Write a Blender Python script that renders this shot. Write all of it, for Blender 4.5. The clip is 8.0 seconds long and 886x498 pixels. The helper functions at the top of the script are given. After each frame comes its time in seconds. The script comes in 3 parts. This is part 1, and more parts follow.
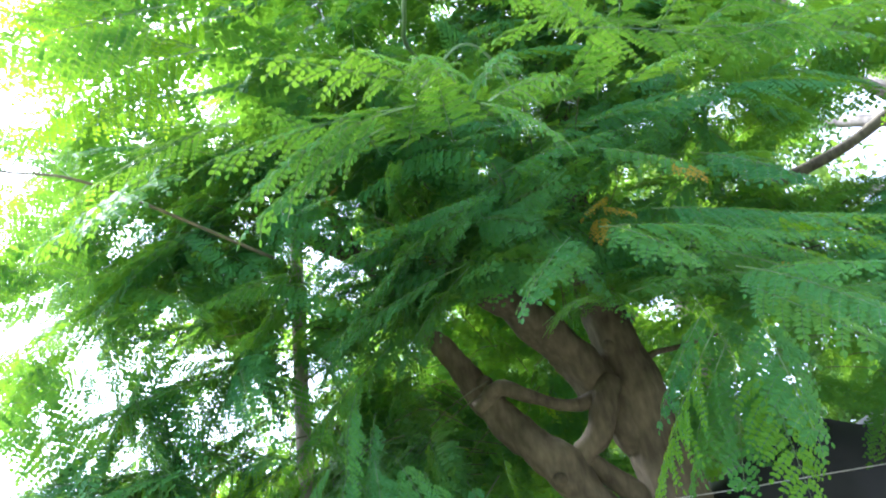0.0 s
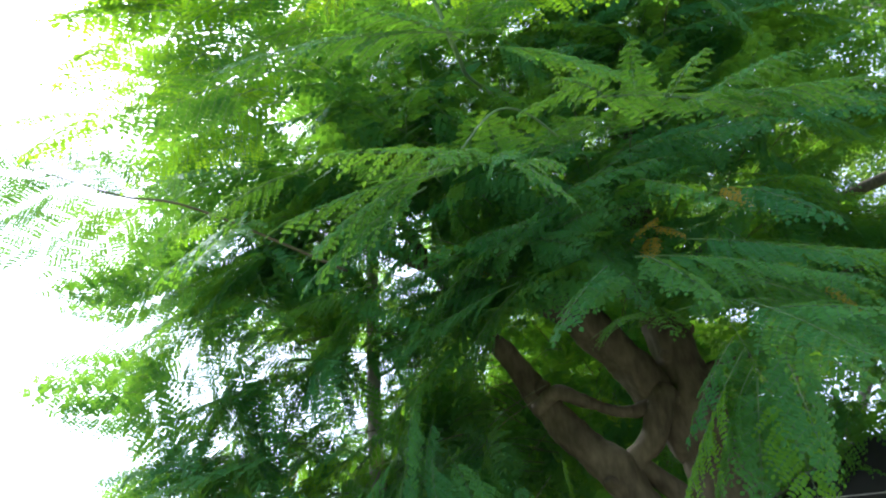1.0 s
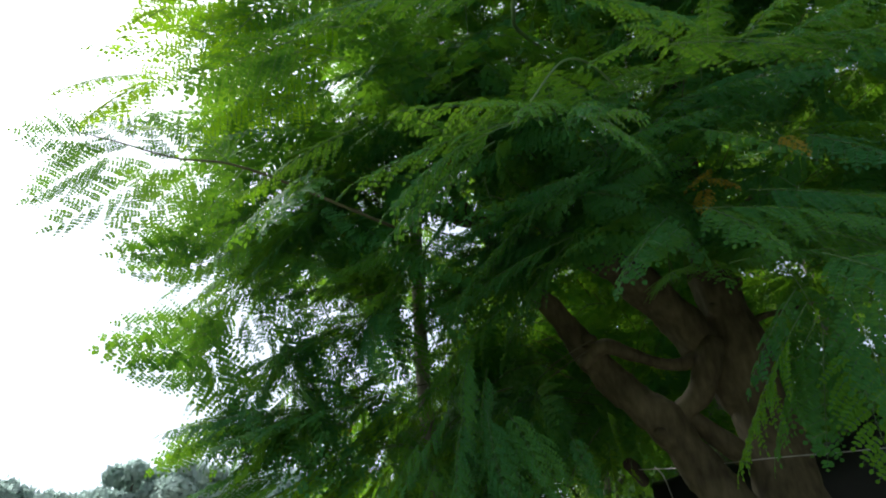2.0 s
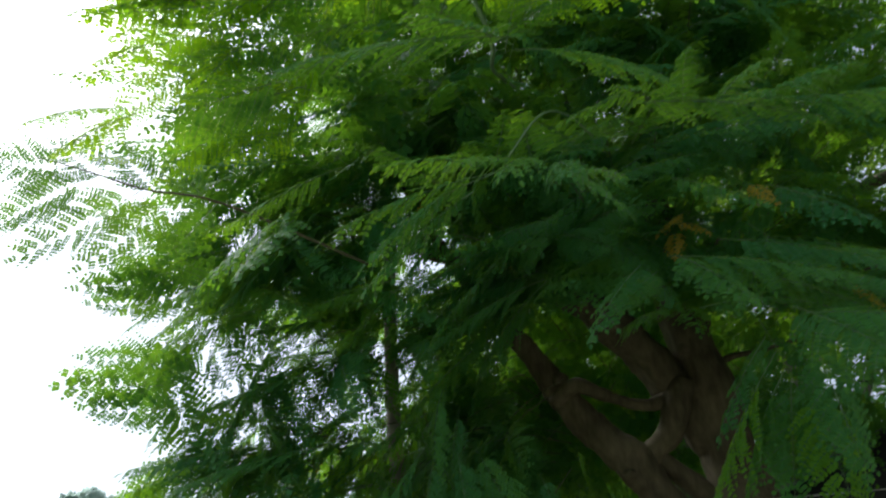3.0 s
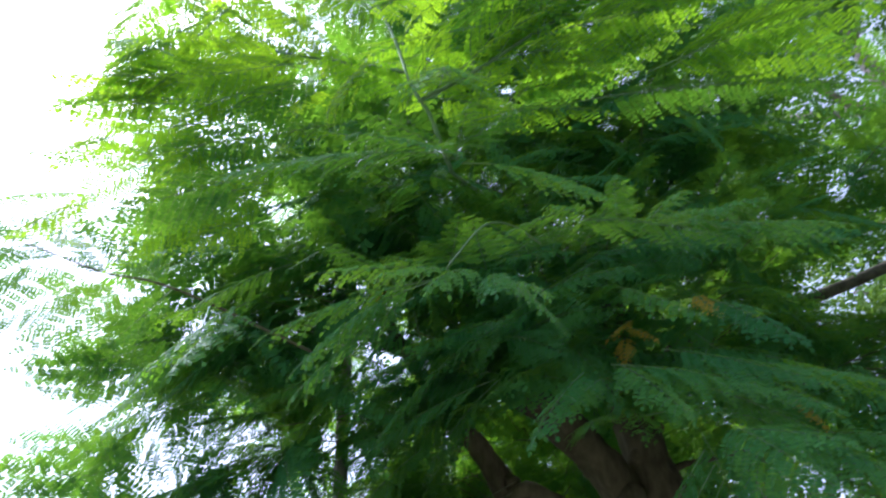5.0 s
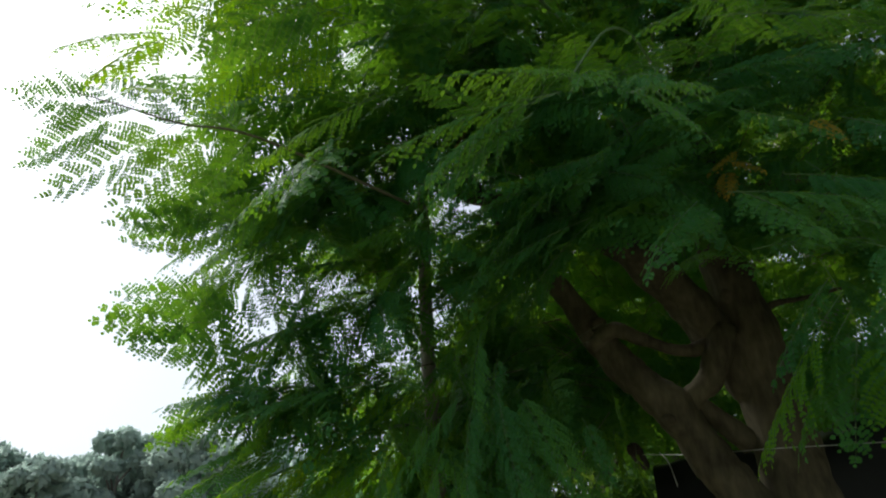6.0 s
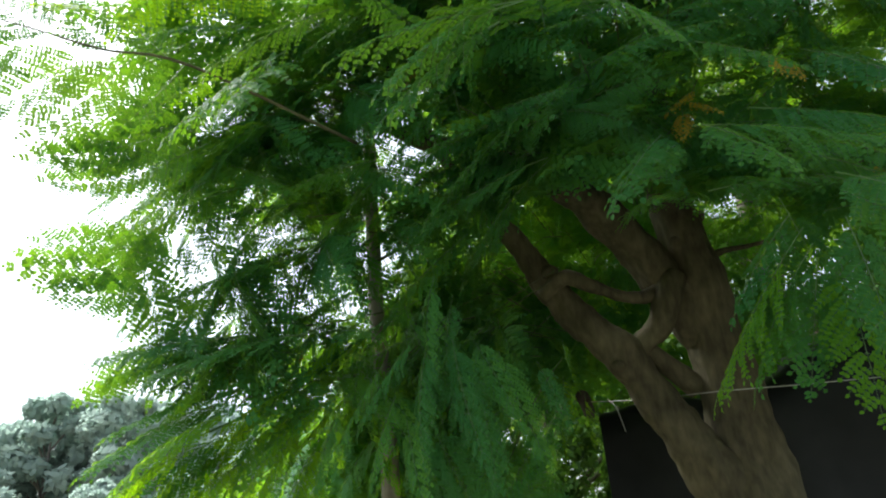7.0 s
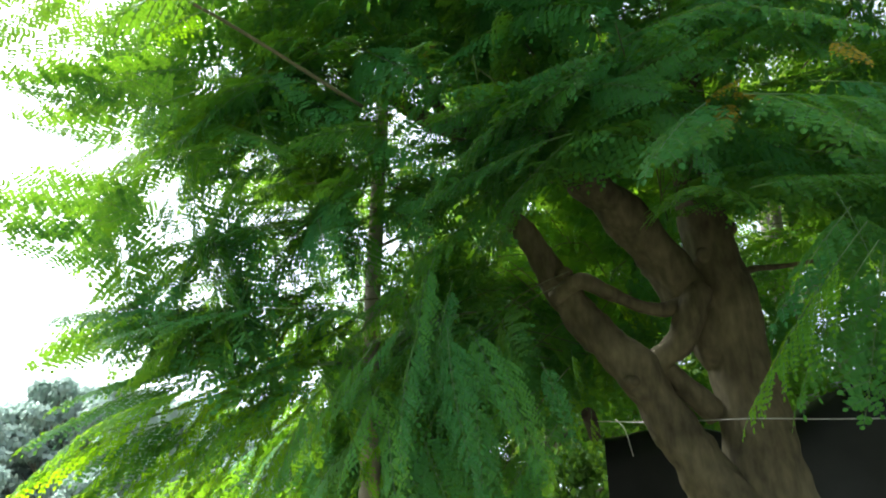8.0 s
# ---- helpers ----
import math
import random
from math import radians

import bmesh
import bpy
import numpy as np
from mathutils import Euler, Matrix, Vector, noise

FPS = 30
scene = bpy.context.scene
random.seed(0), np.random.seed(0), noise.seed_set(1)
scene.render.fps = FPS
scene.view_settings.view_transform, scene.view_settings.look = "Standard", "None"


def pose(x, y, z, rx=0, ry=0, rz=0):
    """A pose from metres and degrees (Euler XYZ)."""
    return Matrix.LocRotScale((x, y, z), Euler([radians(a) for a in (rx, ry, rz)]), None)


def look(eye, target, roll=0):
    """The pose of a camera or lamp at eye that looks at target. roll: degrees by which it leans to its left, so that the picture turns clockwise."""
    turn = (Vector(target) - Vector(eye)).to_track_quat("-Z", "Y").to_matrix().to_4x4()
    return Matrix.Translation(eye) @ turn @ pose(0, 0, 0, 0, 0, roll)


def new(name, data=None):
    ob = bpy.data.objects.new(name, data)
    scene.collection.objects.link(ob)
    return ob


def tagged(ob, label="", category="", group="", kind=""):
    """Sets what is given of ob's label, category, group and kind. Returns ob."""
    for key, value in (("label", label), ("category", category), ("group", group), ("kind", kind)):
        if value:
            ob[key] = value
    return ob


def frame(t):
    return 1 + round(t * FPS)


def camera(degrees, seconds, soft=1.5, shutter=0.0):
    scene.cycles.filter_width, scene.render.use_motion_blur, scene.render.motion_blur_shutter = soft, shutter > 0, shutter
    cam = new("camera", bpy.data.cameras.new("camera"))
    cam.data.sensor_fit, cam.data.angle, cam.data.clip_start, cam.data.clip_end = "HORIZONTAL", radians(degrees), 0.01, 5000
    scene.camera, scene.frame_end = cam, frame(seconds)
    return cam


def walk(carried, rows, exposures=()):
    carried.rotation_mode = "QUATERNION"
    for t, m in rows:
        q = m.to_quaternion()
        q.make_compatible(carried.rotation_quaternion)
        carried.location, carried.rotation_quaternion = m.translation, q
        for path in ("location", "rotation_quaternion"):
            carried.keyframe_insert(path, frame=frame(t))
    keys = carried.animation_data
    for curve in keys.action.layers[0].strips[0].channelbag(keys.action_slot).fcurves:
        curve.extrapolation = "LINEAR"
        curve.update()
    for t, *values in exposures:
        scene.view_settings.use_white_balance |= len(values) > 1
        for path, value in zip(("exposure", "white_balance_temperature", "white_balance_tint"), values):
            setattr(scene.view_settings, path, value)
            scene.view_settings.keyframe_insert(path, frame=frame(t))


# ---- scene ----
cam = camera(67.8, 8.0, soft=2.0, shutter=0.2)
ROWS = [
    (0, -0.01, 0.153, 1.613, 124.25, 8.09, 11.43),
    (0.5, 0.042, 0.06, 1.6, 125.78, 5.38, 13.03),
    (1, 0.119, -0.025, 1.578, 123.8, 3.33, 17.14),
    (1.5, 0.091, -0.046, 1.574, 120.93, 2.1, 20.07),
    (2.8, 0.008, -0.063, 1.597, 120.17, 3.98, 18.28),
    (3, 0.044, -0.071, 1.612, 122.42, 3.1, 16.86),
    (3.5, 0.134, -0.119, 1.611, 128.96, 4.09, 10.35),
    (4, 0.157, -0.129, 1.622, 133.52, 4.91, 6.88),
    (4.5, 0.153, -0.138, 1.621, 135.07, 4.45, 8.54),
    (5, 0.113, -0.101, 1.616, 129.8, 2.31, 13.36),
    (5.2, 0.082, -0.081, 1.621, 127.22, 0.86, 16.09),
    (6.3, -0.058, 0.011, 1.612, 115.73, 2.05, 18.35),
    (6.5, -0.072, 0.03, 1.612, 114.93, 3.49, 16.14),
    (7, -0.086, 0.084, 1.607, 114.59, 3.87, 13.98),
    (7.5, -0.077, 0.21, 1.6, 116.63, 0.79, 13.64),
    (8, -0.103, 0.321, 1.597, 116.15, -1.08, 13.19),
]
EXPOSURES = [
    (0.0, 2.90, 5300, 21), (0.5, 2.56, 5100, 22), (1.0, 1.90, 5400, 15), (1.5, 0.92, 5700, 9), (3.0, 0.60, 5900, 8), (3.5, 1.10, 5300, 16), (4.0, 1.58, 5200, 19),
    (4.5, 1.74, 5250, 20), (5.0, 1.32, 5200, 20), (6.3, 0.14, 6250, 5), (6.5, 0.34, 6250, 5), (7.0, 1.26, 6100, 5), (7.5, 1.60, 6000, 5), (8.0, 1.84, 6000, 5),
]
walk(cam, [(t, pose(x, y, z, rx, ry, rz)) for t, x, y, z, rx, ry, rz in ROWS], EXPOSURES)

# ---- daylight: a bright hazy sky and a soft sun behind the crown ----
SUN_UP, SUN_TURN = 56.0, 76.0   # degrees above the horizon, and from +y towards -x
world = bpy.data.worlds.new("sky")
scene.world = world
world.use_nodes = True
wn, wl = world.node_tree.nodes, world.node_tree.links
sky = wn.new("ShaderNodeTexSky")
sky.sky_type, sky.sun_disc = "NISHITA", False
sky.sun_elevation, sky.sun_rotation = radians(SUN_UP), radians(-SUN_TURN)
sky.dust_density, sky.air_density = 4.0, 1.0
haze = wn.new("ShaderNodeHueSaturation")
haze.inputs["Saturation"].default_value = 0.35
wl.new(sky.outputs[0], haze.inputs["Color"])
wl.new(haze.outputs[0], wn["Background"].inputs["Color"])
wn["Background"].inputs["Strength"].default_value = 0.15
sun = new("sun", bpy.data.lights.new("sun", "SUN"))
sun.data.energy, sun.data.angle, sun.data.color = 3.7, radians(14), (1.0, 0.95, 0.86)
a, e = radians(SUN_TURN), radians(SUN_UP)
sun.matrix_world = look((-math.sin(a) * math.cos(e) * 50, math.cos(a) * math.cos(e) * 50, math.sin(e) * 50), (0, 0, 0))


# ---- materials ----
def material(name):
    m = bpy.data.materials.new(name)
    m.use_nodes = True
    n, l = m.node_tree.nodes, m.node_tree.links
    return m, n, l, n["Principled BSDF"]


def ramp(n, l, source, stops):
    r = n.new("ShaderNodeValToRGB")
    while len(r.color_ramp.elements) < len(stops):
        r.color_ramp.elements.new(0.5)
    for el, (at, col) in zip(r.color_ramp.elements, stops):
        el.position, el.color = at, (*col, 1)
    l.new(source, r.inputs["Fac"])
    return r.outputs["Color"]


def noise_node(n, l, scale, detail=4.0, stretch=None):
    co = n.new("ShaderNodeTexCoord")
    tex = n.new("ShaderNodeTexNoise")
    tex.inputs["Scale"].default_value, tex.inputs["Detail"].default_value = scale, detail
    if stretch:
        mp = n.new("ShaderNodeMapping")
        mp.inputs["Scale"].default_value = stretch
        l.new(co.outputs["Object"], mp.inputs["Vector"])
        l.new(mp.outputs[0], tex.inputs["Vector"])
    else:
        l.new(co.outputs["Object"], tex.inputs["Vector"])
    return tex.outputs["Fac"]


def leafy(name, dark, light, clear_dark, clear_light, clear=0.42, rough=0.6):
    """A thin leaf: it scatters light off its face and lets some of it through."""
    m, n, l, bsdf = material(name)
    info, geo = n.new("ShaderNodeObjectInfo"), n.new("ShaderNodeNewGeometry")
    mixed = n.new("ShaderNodeMath")
    mixed.operation = "MULTIPLY_ADD"
    l.new(info.outputs["Random"], mixed.inputs[0])
    mixed.inputs[1].default_value = 0.86
    half = n.new("ShaderNodeMath")
    half.operation = "MULTIPLY"
    half.inputs[1].default_value = 0.14
    l.new(geo.outputs["Random Per Island"], half.inputs[0])
    l.new(half.outputs[0], mixed.inputs[2])
    face = ramp(n, l, mixed.outputs[0], [(0.1, dark), (0.9, light)])
    lit = ramp(n, l, mixed.outputs[0], [(0.1, clear_dark), (0.9, clear_light)])
    l.new(face, bsdf.inputs["Base Color"])
    bsdf.inputs["Roughness"].default_value = rough
    bsdf.inputs["Specular IOR Level"].default_value = 0.12
    thin = n.new("ShaderNodeBsdfTranslucent")
    l.new(lit, thin.inputs["Color"])
    mix = n.new("ShaderNodeMixShader")
    mix.inputs[0].default_value = clear
    l.new(bsdf.outputs[0], mix.inputs[1])
    l.new(thin.outputs[0], mix.inputs[2])
    l.new(mix.outputs[0], n["Material Output"].inputs["Surface"])
    return m


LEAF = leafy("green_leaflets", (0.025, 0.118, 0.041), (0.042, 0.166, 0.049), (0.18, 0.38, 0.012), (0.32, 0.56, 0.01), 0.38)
# brighter yellow-green copy of LEAF: sun through the fronds is put into the colour
SUNLIT_LEAF = leafy("sunlit_leaflets", (0.045, 0.15, 0.022), (0.062, 0.19, 0.027), (0.28, 0.54, 0.004), (0.42, 0.67, 0.004), 0.48)
YELLOW = leafy("yellowing_leaflets", (0.26, 0.2, 0.03), (0.36, 0.28, 0.04), (0.35, 0.28, 0.02), (0.45, 0.36, 0.03))
REAR_LEAF = leafy("small_rear_leaves", (0.05, 0.12, 0.035), (0.12, 0.2, 0.05), (0.15, 0.32, 0.02), (0.3, 0.48, 0.03), 0.3)
# distance haze is put into this colour: paler and greyer than the near foliage
FAR_LEAF = leafy("haze_pale_leaves", (0.36, 0.46, 0.4), (0.42, 0.52, 0.46), (0.4, 0.51, 0.44), (0.48, 0.58, 0.51), 0.5, 0.9)


def stalky(name, low, high):
    m, n, l, bsdf = material(name)
    l.new(ramp(n, l, noise_node(n, l, 30), [(0.3, low), (0.7, high)]), bsdf.inputs["Base Color"])
    bsdf.inputs["Roughness"].default_value = 0.55
    return m


STALK = stalky("green_stalk", (0.06, 0.13, 0.045), (0.11, 0.2, 0.06))


def barky(name, low, mid, high, bump=0.6, deep=0.012):
    m, n, l, bsdf = material(name)
    big, fine = noise_node(n, l, 5, 6), noise_node(n, l, 40, 8, (1, 1, 0.35))
    add = n.new("ShaderNodeMath")
    add.operation = "MULTIPLY_ADD"
    add.inputs[1].default_value = 0.55
    l.new(big, add.inputs[0])
    scaled = n.new("ShaderNodeMath")
    scaled.operation = "MULTIPLY"
    scaled.inputs[1].default_value = 0.45
    l.new(fine, scaled.inputs[0])
    l.new(scaled.outputs[0], add.inputs[2])
    l.new(ramp(n, l, add.outputs[0], [(0.32, low), (0.5, mid), (0.68, high)]), bsdf.inputs["Base Color"])
    bm = n.new("ShaderNodeBump")
    bm.inputs["Strength"].default_value, bm.inputs["Distance"].default_value = bump, deep
    l.new(add.outputs[0], bm.inputs["Height"])
    l.new(bm.outputs[0], bsdf.inputs["Normal"])
    bsdf.inputs["Roughness"].default_value = 0.9
    bsdf.inputs["Specular IOR Level"].default_value = 0.2
    return m


BARK = barky("brown_bark", (0.033, 0.029, 0.019), (0.082, 0.073, 0.045), (0.14, 0.124, 0.078), 0.5, 0.015)
GREY_BARK = barky("grey_bark", (0.1, 0.092, 0.08), (0.18, 0.165, 0.145), (0.27, 0.25, 0.22))
TWIG = barky("twig_bark", (0.05, 0.06, 0.03), (0.085, 0.09, 0.05), (0.13, 0.12, 0.07), 0.2)


def black_sheet():
    m, n, l, bsdf = material("black_plastic_sheet")
    f = noise_node(n, l, 3, 6)
    l.new(ramp(n, l, f, [(0.35, (0.009, 0.0105, 0.012)), (0.65, (0.02, 0.023, 0.026))]), bsdf.inputs["Base Color"])
    bsdf.inputs["Roughness"].default_value = 0.55
    bsdf.inputs["Specular IOR Level"].default_value = 0.25
    return m


def metal(name, colour, rough):
    m, n, l, bsdf = material(name)
    l.new(ramp(n, l, noise_node(n, l, 60), [(0.3, tuple(c * 0.7 for c in colour)), (0.7, colour)]), bsdf.inputs["Base Color"])
    bsdf.inputs["Metallic"].default_value, bsdf.inputs["Roughness"].default_value = 0.8, rough
    return m


def earthy():
    m, n, l, bsdf = material("earth_and_grass")
    a, b = noise_node(n, l, 0.6, 8), noise_node(n, l, 14, 8)
    mul = n.new("ShaderNodeMath")
    mul.operation = "MULTIPLY_ADD"
    mul.inputs[1].default_value = 0.6
    l.new(a, mul.inputs[0])
    sc = n.new("ShaderNodeMath")
    sc.operation = "MULTIPLY"
    sc.inputs[1].default_value = 0.4
    l.new(b, sc.inputs[0])
    l.new(sc.outputs[0], mul.inputs[2])
    l.new(ramp(n, l, mul.outputs[0], [(0.35, (0.08, 0.11, 0.05)), (0.5, (0.15, 0.135, 0.09)), (0.65, (0.22, 0.19, 0.14))]), bsdf.inputs["Base Color"])
    bsdf.inputs["Roughness"].default_value = 0.95
    return m


SHEET, WIRE, EARTH = black_sheet(), metal("dull_wire", (0.45, 0.45, 0.43), 0.5), earthy()
END_GRAIN = barky("cut_wood", (0.02, 0.017, 0.014), (0.04, 0.033, 0.027), (0.07, 0.056, 0.044), 0.3)


# ---- builders ----
def mesh_of(name, verts, faces, mats, index=None, smooth=False):
    me = bpy.data.meshes.new(name)
    me.from_pydata(verts, [], faces)
    for m in mats:
        me.materials.append(m)
    if index is not None:
        me.polygons.foreach_set("material_index", index)
    if smooth:
        me.polygons.foreach_set("use_smooth", [True] * len(me.polygons))
    me.update()
    return me


def part(name, me, parent, label=""):
    ob = new(name, me)
    ob.parent = parent
    return tagged(ob, label)


def thing(name, place, label, category, group="", kind=""):
    ob = new(name)
    ob.empty_display_size = 0.2
    ob.location = place
    return tagged(ob, label, category, group, kind)


def smooth_line(points, steps):
    """A Catmull-Rom line through points of (x, y, z, radius)."""
    p = np.array([points[0], *points, points[-1]], float)
    p[0], p[-1] = 2 * p[1] - p[2], 2 * p[-2] - p[-3]
    out = []
    for i in range(1, len(p) - 2):
        for t in np.linspace(0, 1, steps, endpoint=False):
            a, b, c, d = p[i - 1 : i + 3]
            out.append(0.5 * (2 * b + (c - a) * t + (2 * a - 5 * b + 4 * c - d) * t**2 + (3 * b - a - 3 * c + d) * t**3))
    return np.array([*out, p[-2]])


def tube(points, steps=5, sides=12, rough=0.0, seed=0, flare=None):
    """Verts and faces of a bent, tapering, uneven limb with rounded ends."""
    line = smooth_line(points, steps)
    line[:, 3] = np.maximum(line[:, 3], 0.0012)
    verts, faces = [], []
    ref = Vector((0.3, -1, 0.1))
    n = len(line)
    for i, (x, y, z, r) in enumerate(line):
        tan = Vector(line[min(i + 1, n - 1)][:3] - line[max(i - 1, 0)][:3]).normalized()
        u = (ref - tan * ref.dot(tan)).normalized()
        v = tan.cross(u)
        ref = u
        for k in range(sides):
            ang = 2 * math.pi * k / sides
            d = u * math.cos(ang) + v * math.sin(ang)
            q = Vector((x, y, z)) + d * r
            w = 1 + rough * (noise.noise(Vector((q.x * 7, q.y * 7, q.z * 5)) + Vector((seed, 0, 0))) * 1.3 + noise.noise(Vector((q.x * 26, q.y * 26, q.z * 14))) * 0.6 + noise.noise(Vector((q.x * 55, q.y * 55, q.z * 9 + seed))) * 0.3)
            verts.append(Vector((x, y, z)) + d * r * w)
    for i in range(n - 1):
        for k in range(sides):
            a, b = i * sides + k, i * sides + (k + 1) % sides
            faces.append((a, b, b + sides, a + sides))
    for end, rows in ((0, 1), (n - 1, -1)):
        c = Vector(line[end][:3])
        nxt = Vector(line[end + rows][:3])
        verts.append(c + (c - nxt).normalized() * line[end][3] * 0.35)
        m = len(verts) - 1
        for k in range(sides):
            a, b = end * sides + k, end * sides + (k + 1) % sides
            faces.append((m, b, a) if end == 0 else (m, a, b))
    return [tuple(v) for v in verts], faces


def limb(name, parent, points, mat, label="", rough=0.12, sides=14, seed=0):
    o = Vector(parent.location)
    pts = [(x - o.x, y - o.y, z - o.z, r) for x, y, z, r in points]
    v, f = tube(pts, 12 if sides > 20 else 6, sides * 2 if sides > 20 else sides, rough, seed)
    return part(name, mesh_of(name, v, f, [mat], smooth=True), parent, label)


def joined(shapes):
    verts, faces = [], []
    for v, f in shapes:
        n = len(verts)
        verts += v
        faces += [tuple(i + n for i in q) for q in f]
    return verts, faces


# ---- the twice-feathered leaf ----
def feather(seed, length, fine=True, coarse=1.0):
    """Verts, faces and material numbers of one leaf: a stalk along +y with paired, drooping side stalks that grow shorter towards the tip, each set with paired oval leaflets."""
    rnd = random.Random(seed)
    verts, faces, mats = [], [], []
    droop, side_bend = rnd.uniform(0.1, 0.32), rnd.uniform(-0.12, 0.12)

    def spine(s):
        return Vector((side_bend * length * s * s, length * s, -droop * length * s * s))

    def stick(a, b, ra, rb):
        d = (b - a).normalized()
        u = d.orthogonal().normalized()
        w = d.cross(u)
        n = len(verts)
        for c, r in ((a, ra), (b, rb)):
            for k in range(3):
                t = 2.0944 * k
                verts.append(c + (u * math.cos(t) + w * math.sin(t)) * r)
        for k in range(3):
            faces.append((n + k, n + (k + 1) % 3, n + 3 + (k + 1) % 3, n + 3 + k))
            mats.append(1)

    def leaflet(at, d, up, size):
        side = d.cross(up).normalized()
        wide = size * rnd.uniform(0.32, 0.39)
        lift = up * size * rnd.uniform(-0.02, 0.1)
        tip = at + d * size - up * size * rnd.uniform(0.0, 0.25)
        n = len(verts)
        if fine:
            verts.extend((at, at + d * size * 0.32 + side * wide + lift, at + d * size * 0.74 + side * wide * 0.8 + lift * 0.6, tip,
                          at + d * size * 0.74 - side * wide * 0.8 + lift * 0.6, at + d * size * 0.32 - side * wide + lift))
            faces.extend(((n, n + 1, n + 2, n + 3), (n, n + 3, n + 4, n + 5)))
            mats.extend((0, 0))
        else:
            verts.extend((at, at + d * size * 0.5 + side * wide * 1.2, tip, at + d * size * 0.5 - side * wide * 1.2))
            faces.append((n, n + 1, n + 2, n + 3))
            mats.append(0)

    steps = 6 if fine else 3
    for i in range(steps):
        stick(spine(i / steps), spine((i + 1) / steps), 0.0015 - 0.001 * i / steps, 0.0015 - 0.001 * (i + 1) / steps)
    base = rnd.uniform(0.14, 0.22)
    gap = (0.031 if fine else 0.038 * coarse) * rnd.uniform(0.92, 1.08)
    pairs = max(3, round(length * (1 - base) / gap))
    leaf_size = (0.0146 if fine else 0.0185 * coarse) * rnd.uniform(0.92, 1.08)
    widest = min(0.145, 0.33 * length)
    for i in range(pairs + 1):
        q0 = i / pairs
        s = base + (1 - base) * q0
        p = spine(s)
        along = (spine(min(s + 0.05, 1.05)) - spine(s - 0.05)).normalized()
        reach = widest * (1 - 0.84 * q0) ** 0.85 * min(1, 0.78 + 1.2 * q0)
        for sign in ((-1, 1) if i < pairs else (0,)):
            out = Vector((sign, 0, 0))
            lean = rnd.uniform(0.45, 0.75)
            d = (out + along * lean).normalized() if sign else along
            size = reach * rnd.uniform(0.85, 1.12)
            sag = rnd.uniform(0.12, 0.5) * size
            sweep = rnd.uniform(0.1, 0.3)

            def fork(q):
                return p + d * size * q + Vector((0, 0, -sag * q * q)) + along * size * sweep * q * q

            for k in range(2 if fine else 0):
                stick(fork(k / 2), fork((k + 1) / 2), 0.0009, 0.0006)
            count = max(2, round(size / (0.0106 if fine else 0.0138 * coarse)))
            for k in range(count + 1):
                q = 0.14 + 0.86 * k / count
                c = fork(q)
                dd = (fork(q + 0.04) - fork(q - 0.04)).normalized()
                flat = Vector((0, 0, 1)) - dd * dd.z
                flat.normalize()
                flat = (flat + Vector((rnd.uniform(-0.14, 0.14), rnd.uniform(-0.14, 0.14), 0))).normalized()
                cross = dd.cross(flat).normalized()
                ls = leaf_size * (0.74 + 0.34 * math.sin(math.pi * min(1, q + 0.1))) * rnd.uniform(0.86, 1.12)
                if k < count:
                    for sg in (-1, 1):
                        leaflet(c, (cross * sg + dd * rnd.uniform(0.45, 0.85)).normalized(), flat, ls)
                else:
                    leaflet(c, dd, flat, ls * 1.15)
    return [tuple(v) for v in verts], faces, mats


SIZES = (0.18, 0.26, 0.34, 0.42, 0.52, 0.64)
FEATHERS = {}
for size in SIZES:
    for n in range(4):
        FEATHERS[size, n] = feather(int(size * 1000) + 7 * n, size)
FINE = {k: mesh_of("leaf", v, f, [LEAF, STALK], i) for k, (v, f, i) in FEATHERS.items()}
SUNLIT_FEATHERS = {k: mesh_of("leaf", v, f, [SUNLIT_LEAF, STALK], i) for k, (v, f, i) in FEATHERS.items()}
DYING = {k: mesh_of("leaf", *FEATHERS[k][:2], [YELLOW, STALK], FEATHERS[k][2]) for k in ((0.18, 0), (0.18, 1), (0.26, 0))}
LIGHT = [feather(900 + n, 0.44, False) for n in range(5)]
HIGH = [feather(950 + n, 0.5, False, 1.4) for n in range(5)]
dice = random.Random(11)


def leaf_pose(base, tip, twist=0.0, tilt=0.6, face=None):
    """A leaf from its base towards its tip; its face tilts outwards from the trunk, as leaves on the outside of a crown do."""
    d = (Vector(tip) - Vector(base)).normalized()
    out = Vector((base[0] - 0.3, base[1] - 2.9, 0)).normalized()
    z = Vector(face).normalized() if face else (out * tilt + Vector((0, 0, 1))).normalized()
    if abs(d.dot(z)) > 0.95:
        z = (out + Vector((0, 0, 0.2))).normalized()
    x = d.cross(z).normalized()
    z = x.cross(d)
    m = Matrix((x, d, z)).transposed().to_4x4()
    return Matrix.Translation(base) @ m @ pose(0, 0, 0, 10, twist, 0)


def feathered(parent, base, tip, yellow=False, tilt=0.6, face=None, sun_tone=False, slim=1.0):
    """One leaf as a part of its tree."""
    far = (Vector(tip) - Vector(base)).length
    size = min(SIZES, key=lambda s: abs(s - far))
    if yellow:
        me = DYING[min(DYING, key=lambda k: abs(k[0] - far) + 0.01 * dice.random())]
    else:
        me = (SUNLIT_FEATHERS if sun_tone else FINE)[size, dice.randrange(4)]
    ob = part("leaf", me, parent, "yellowing feathered leaf" if yellow else "yellow-green leaf with sunlight put into its colour" if sun_tone else "")
    size = 0.2 if yellow else size
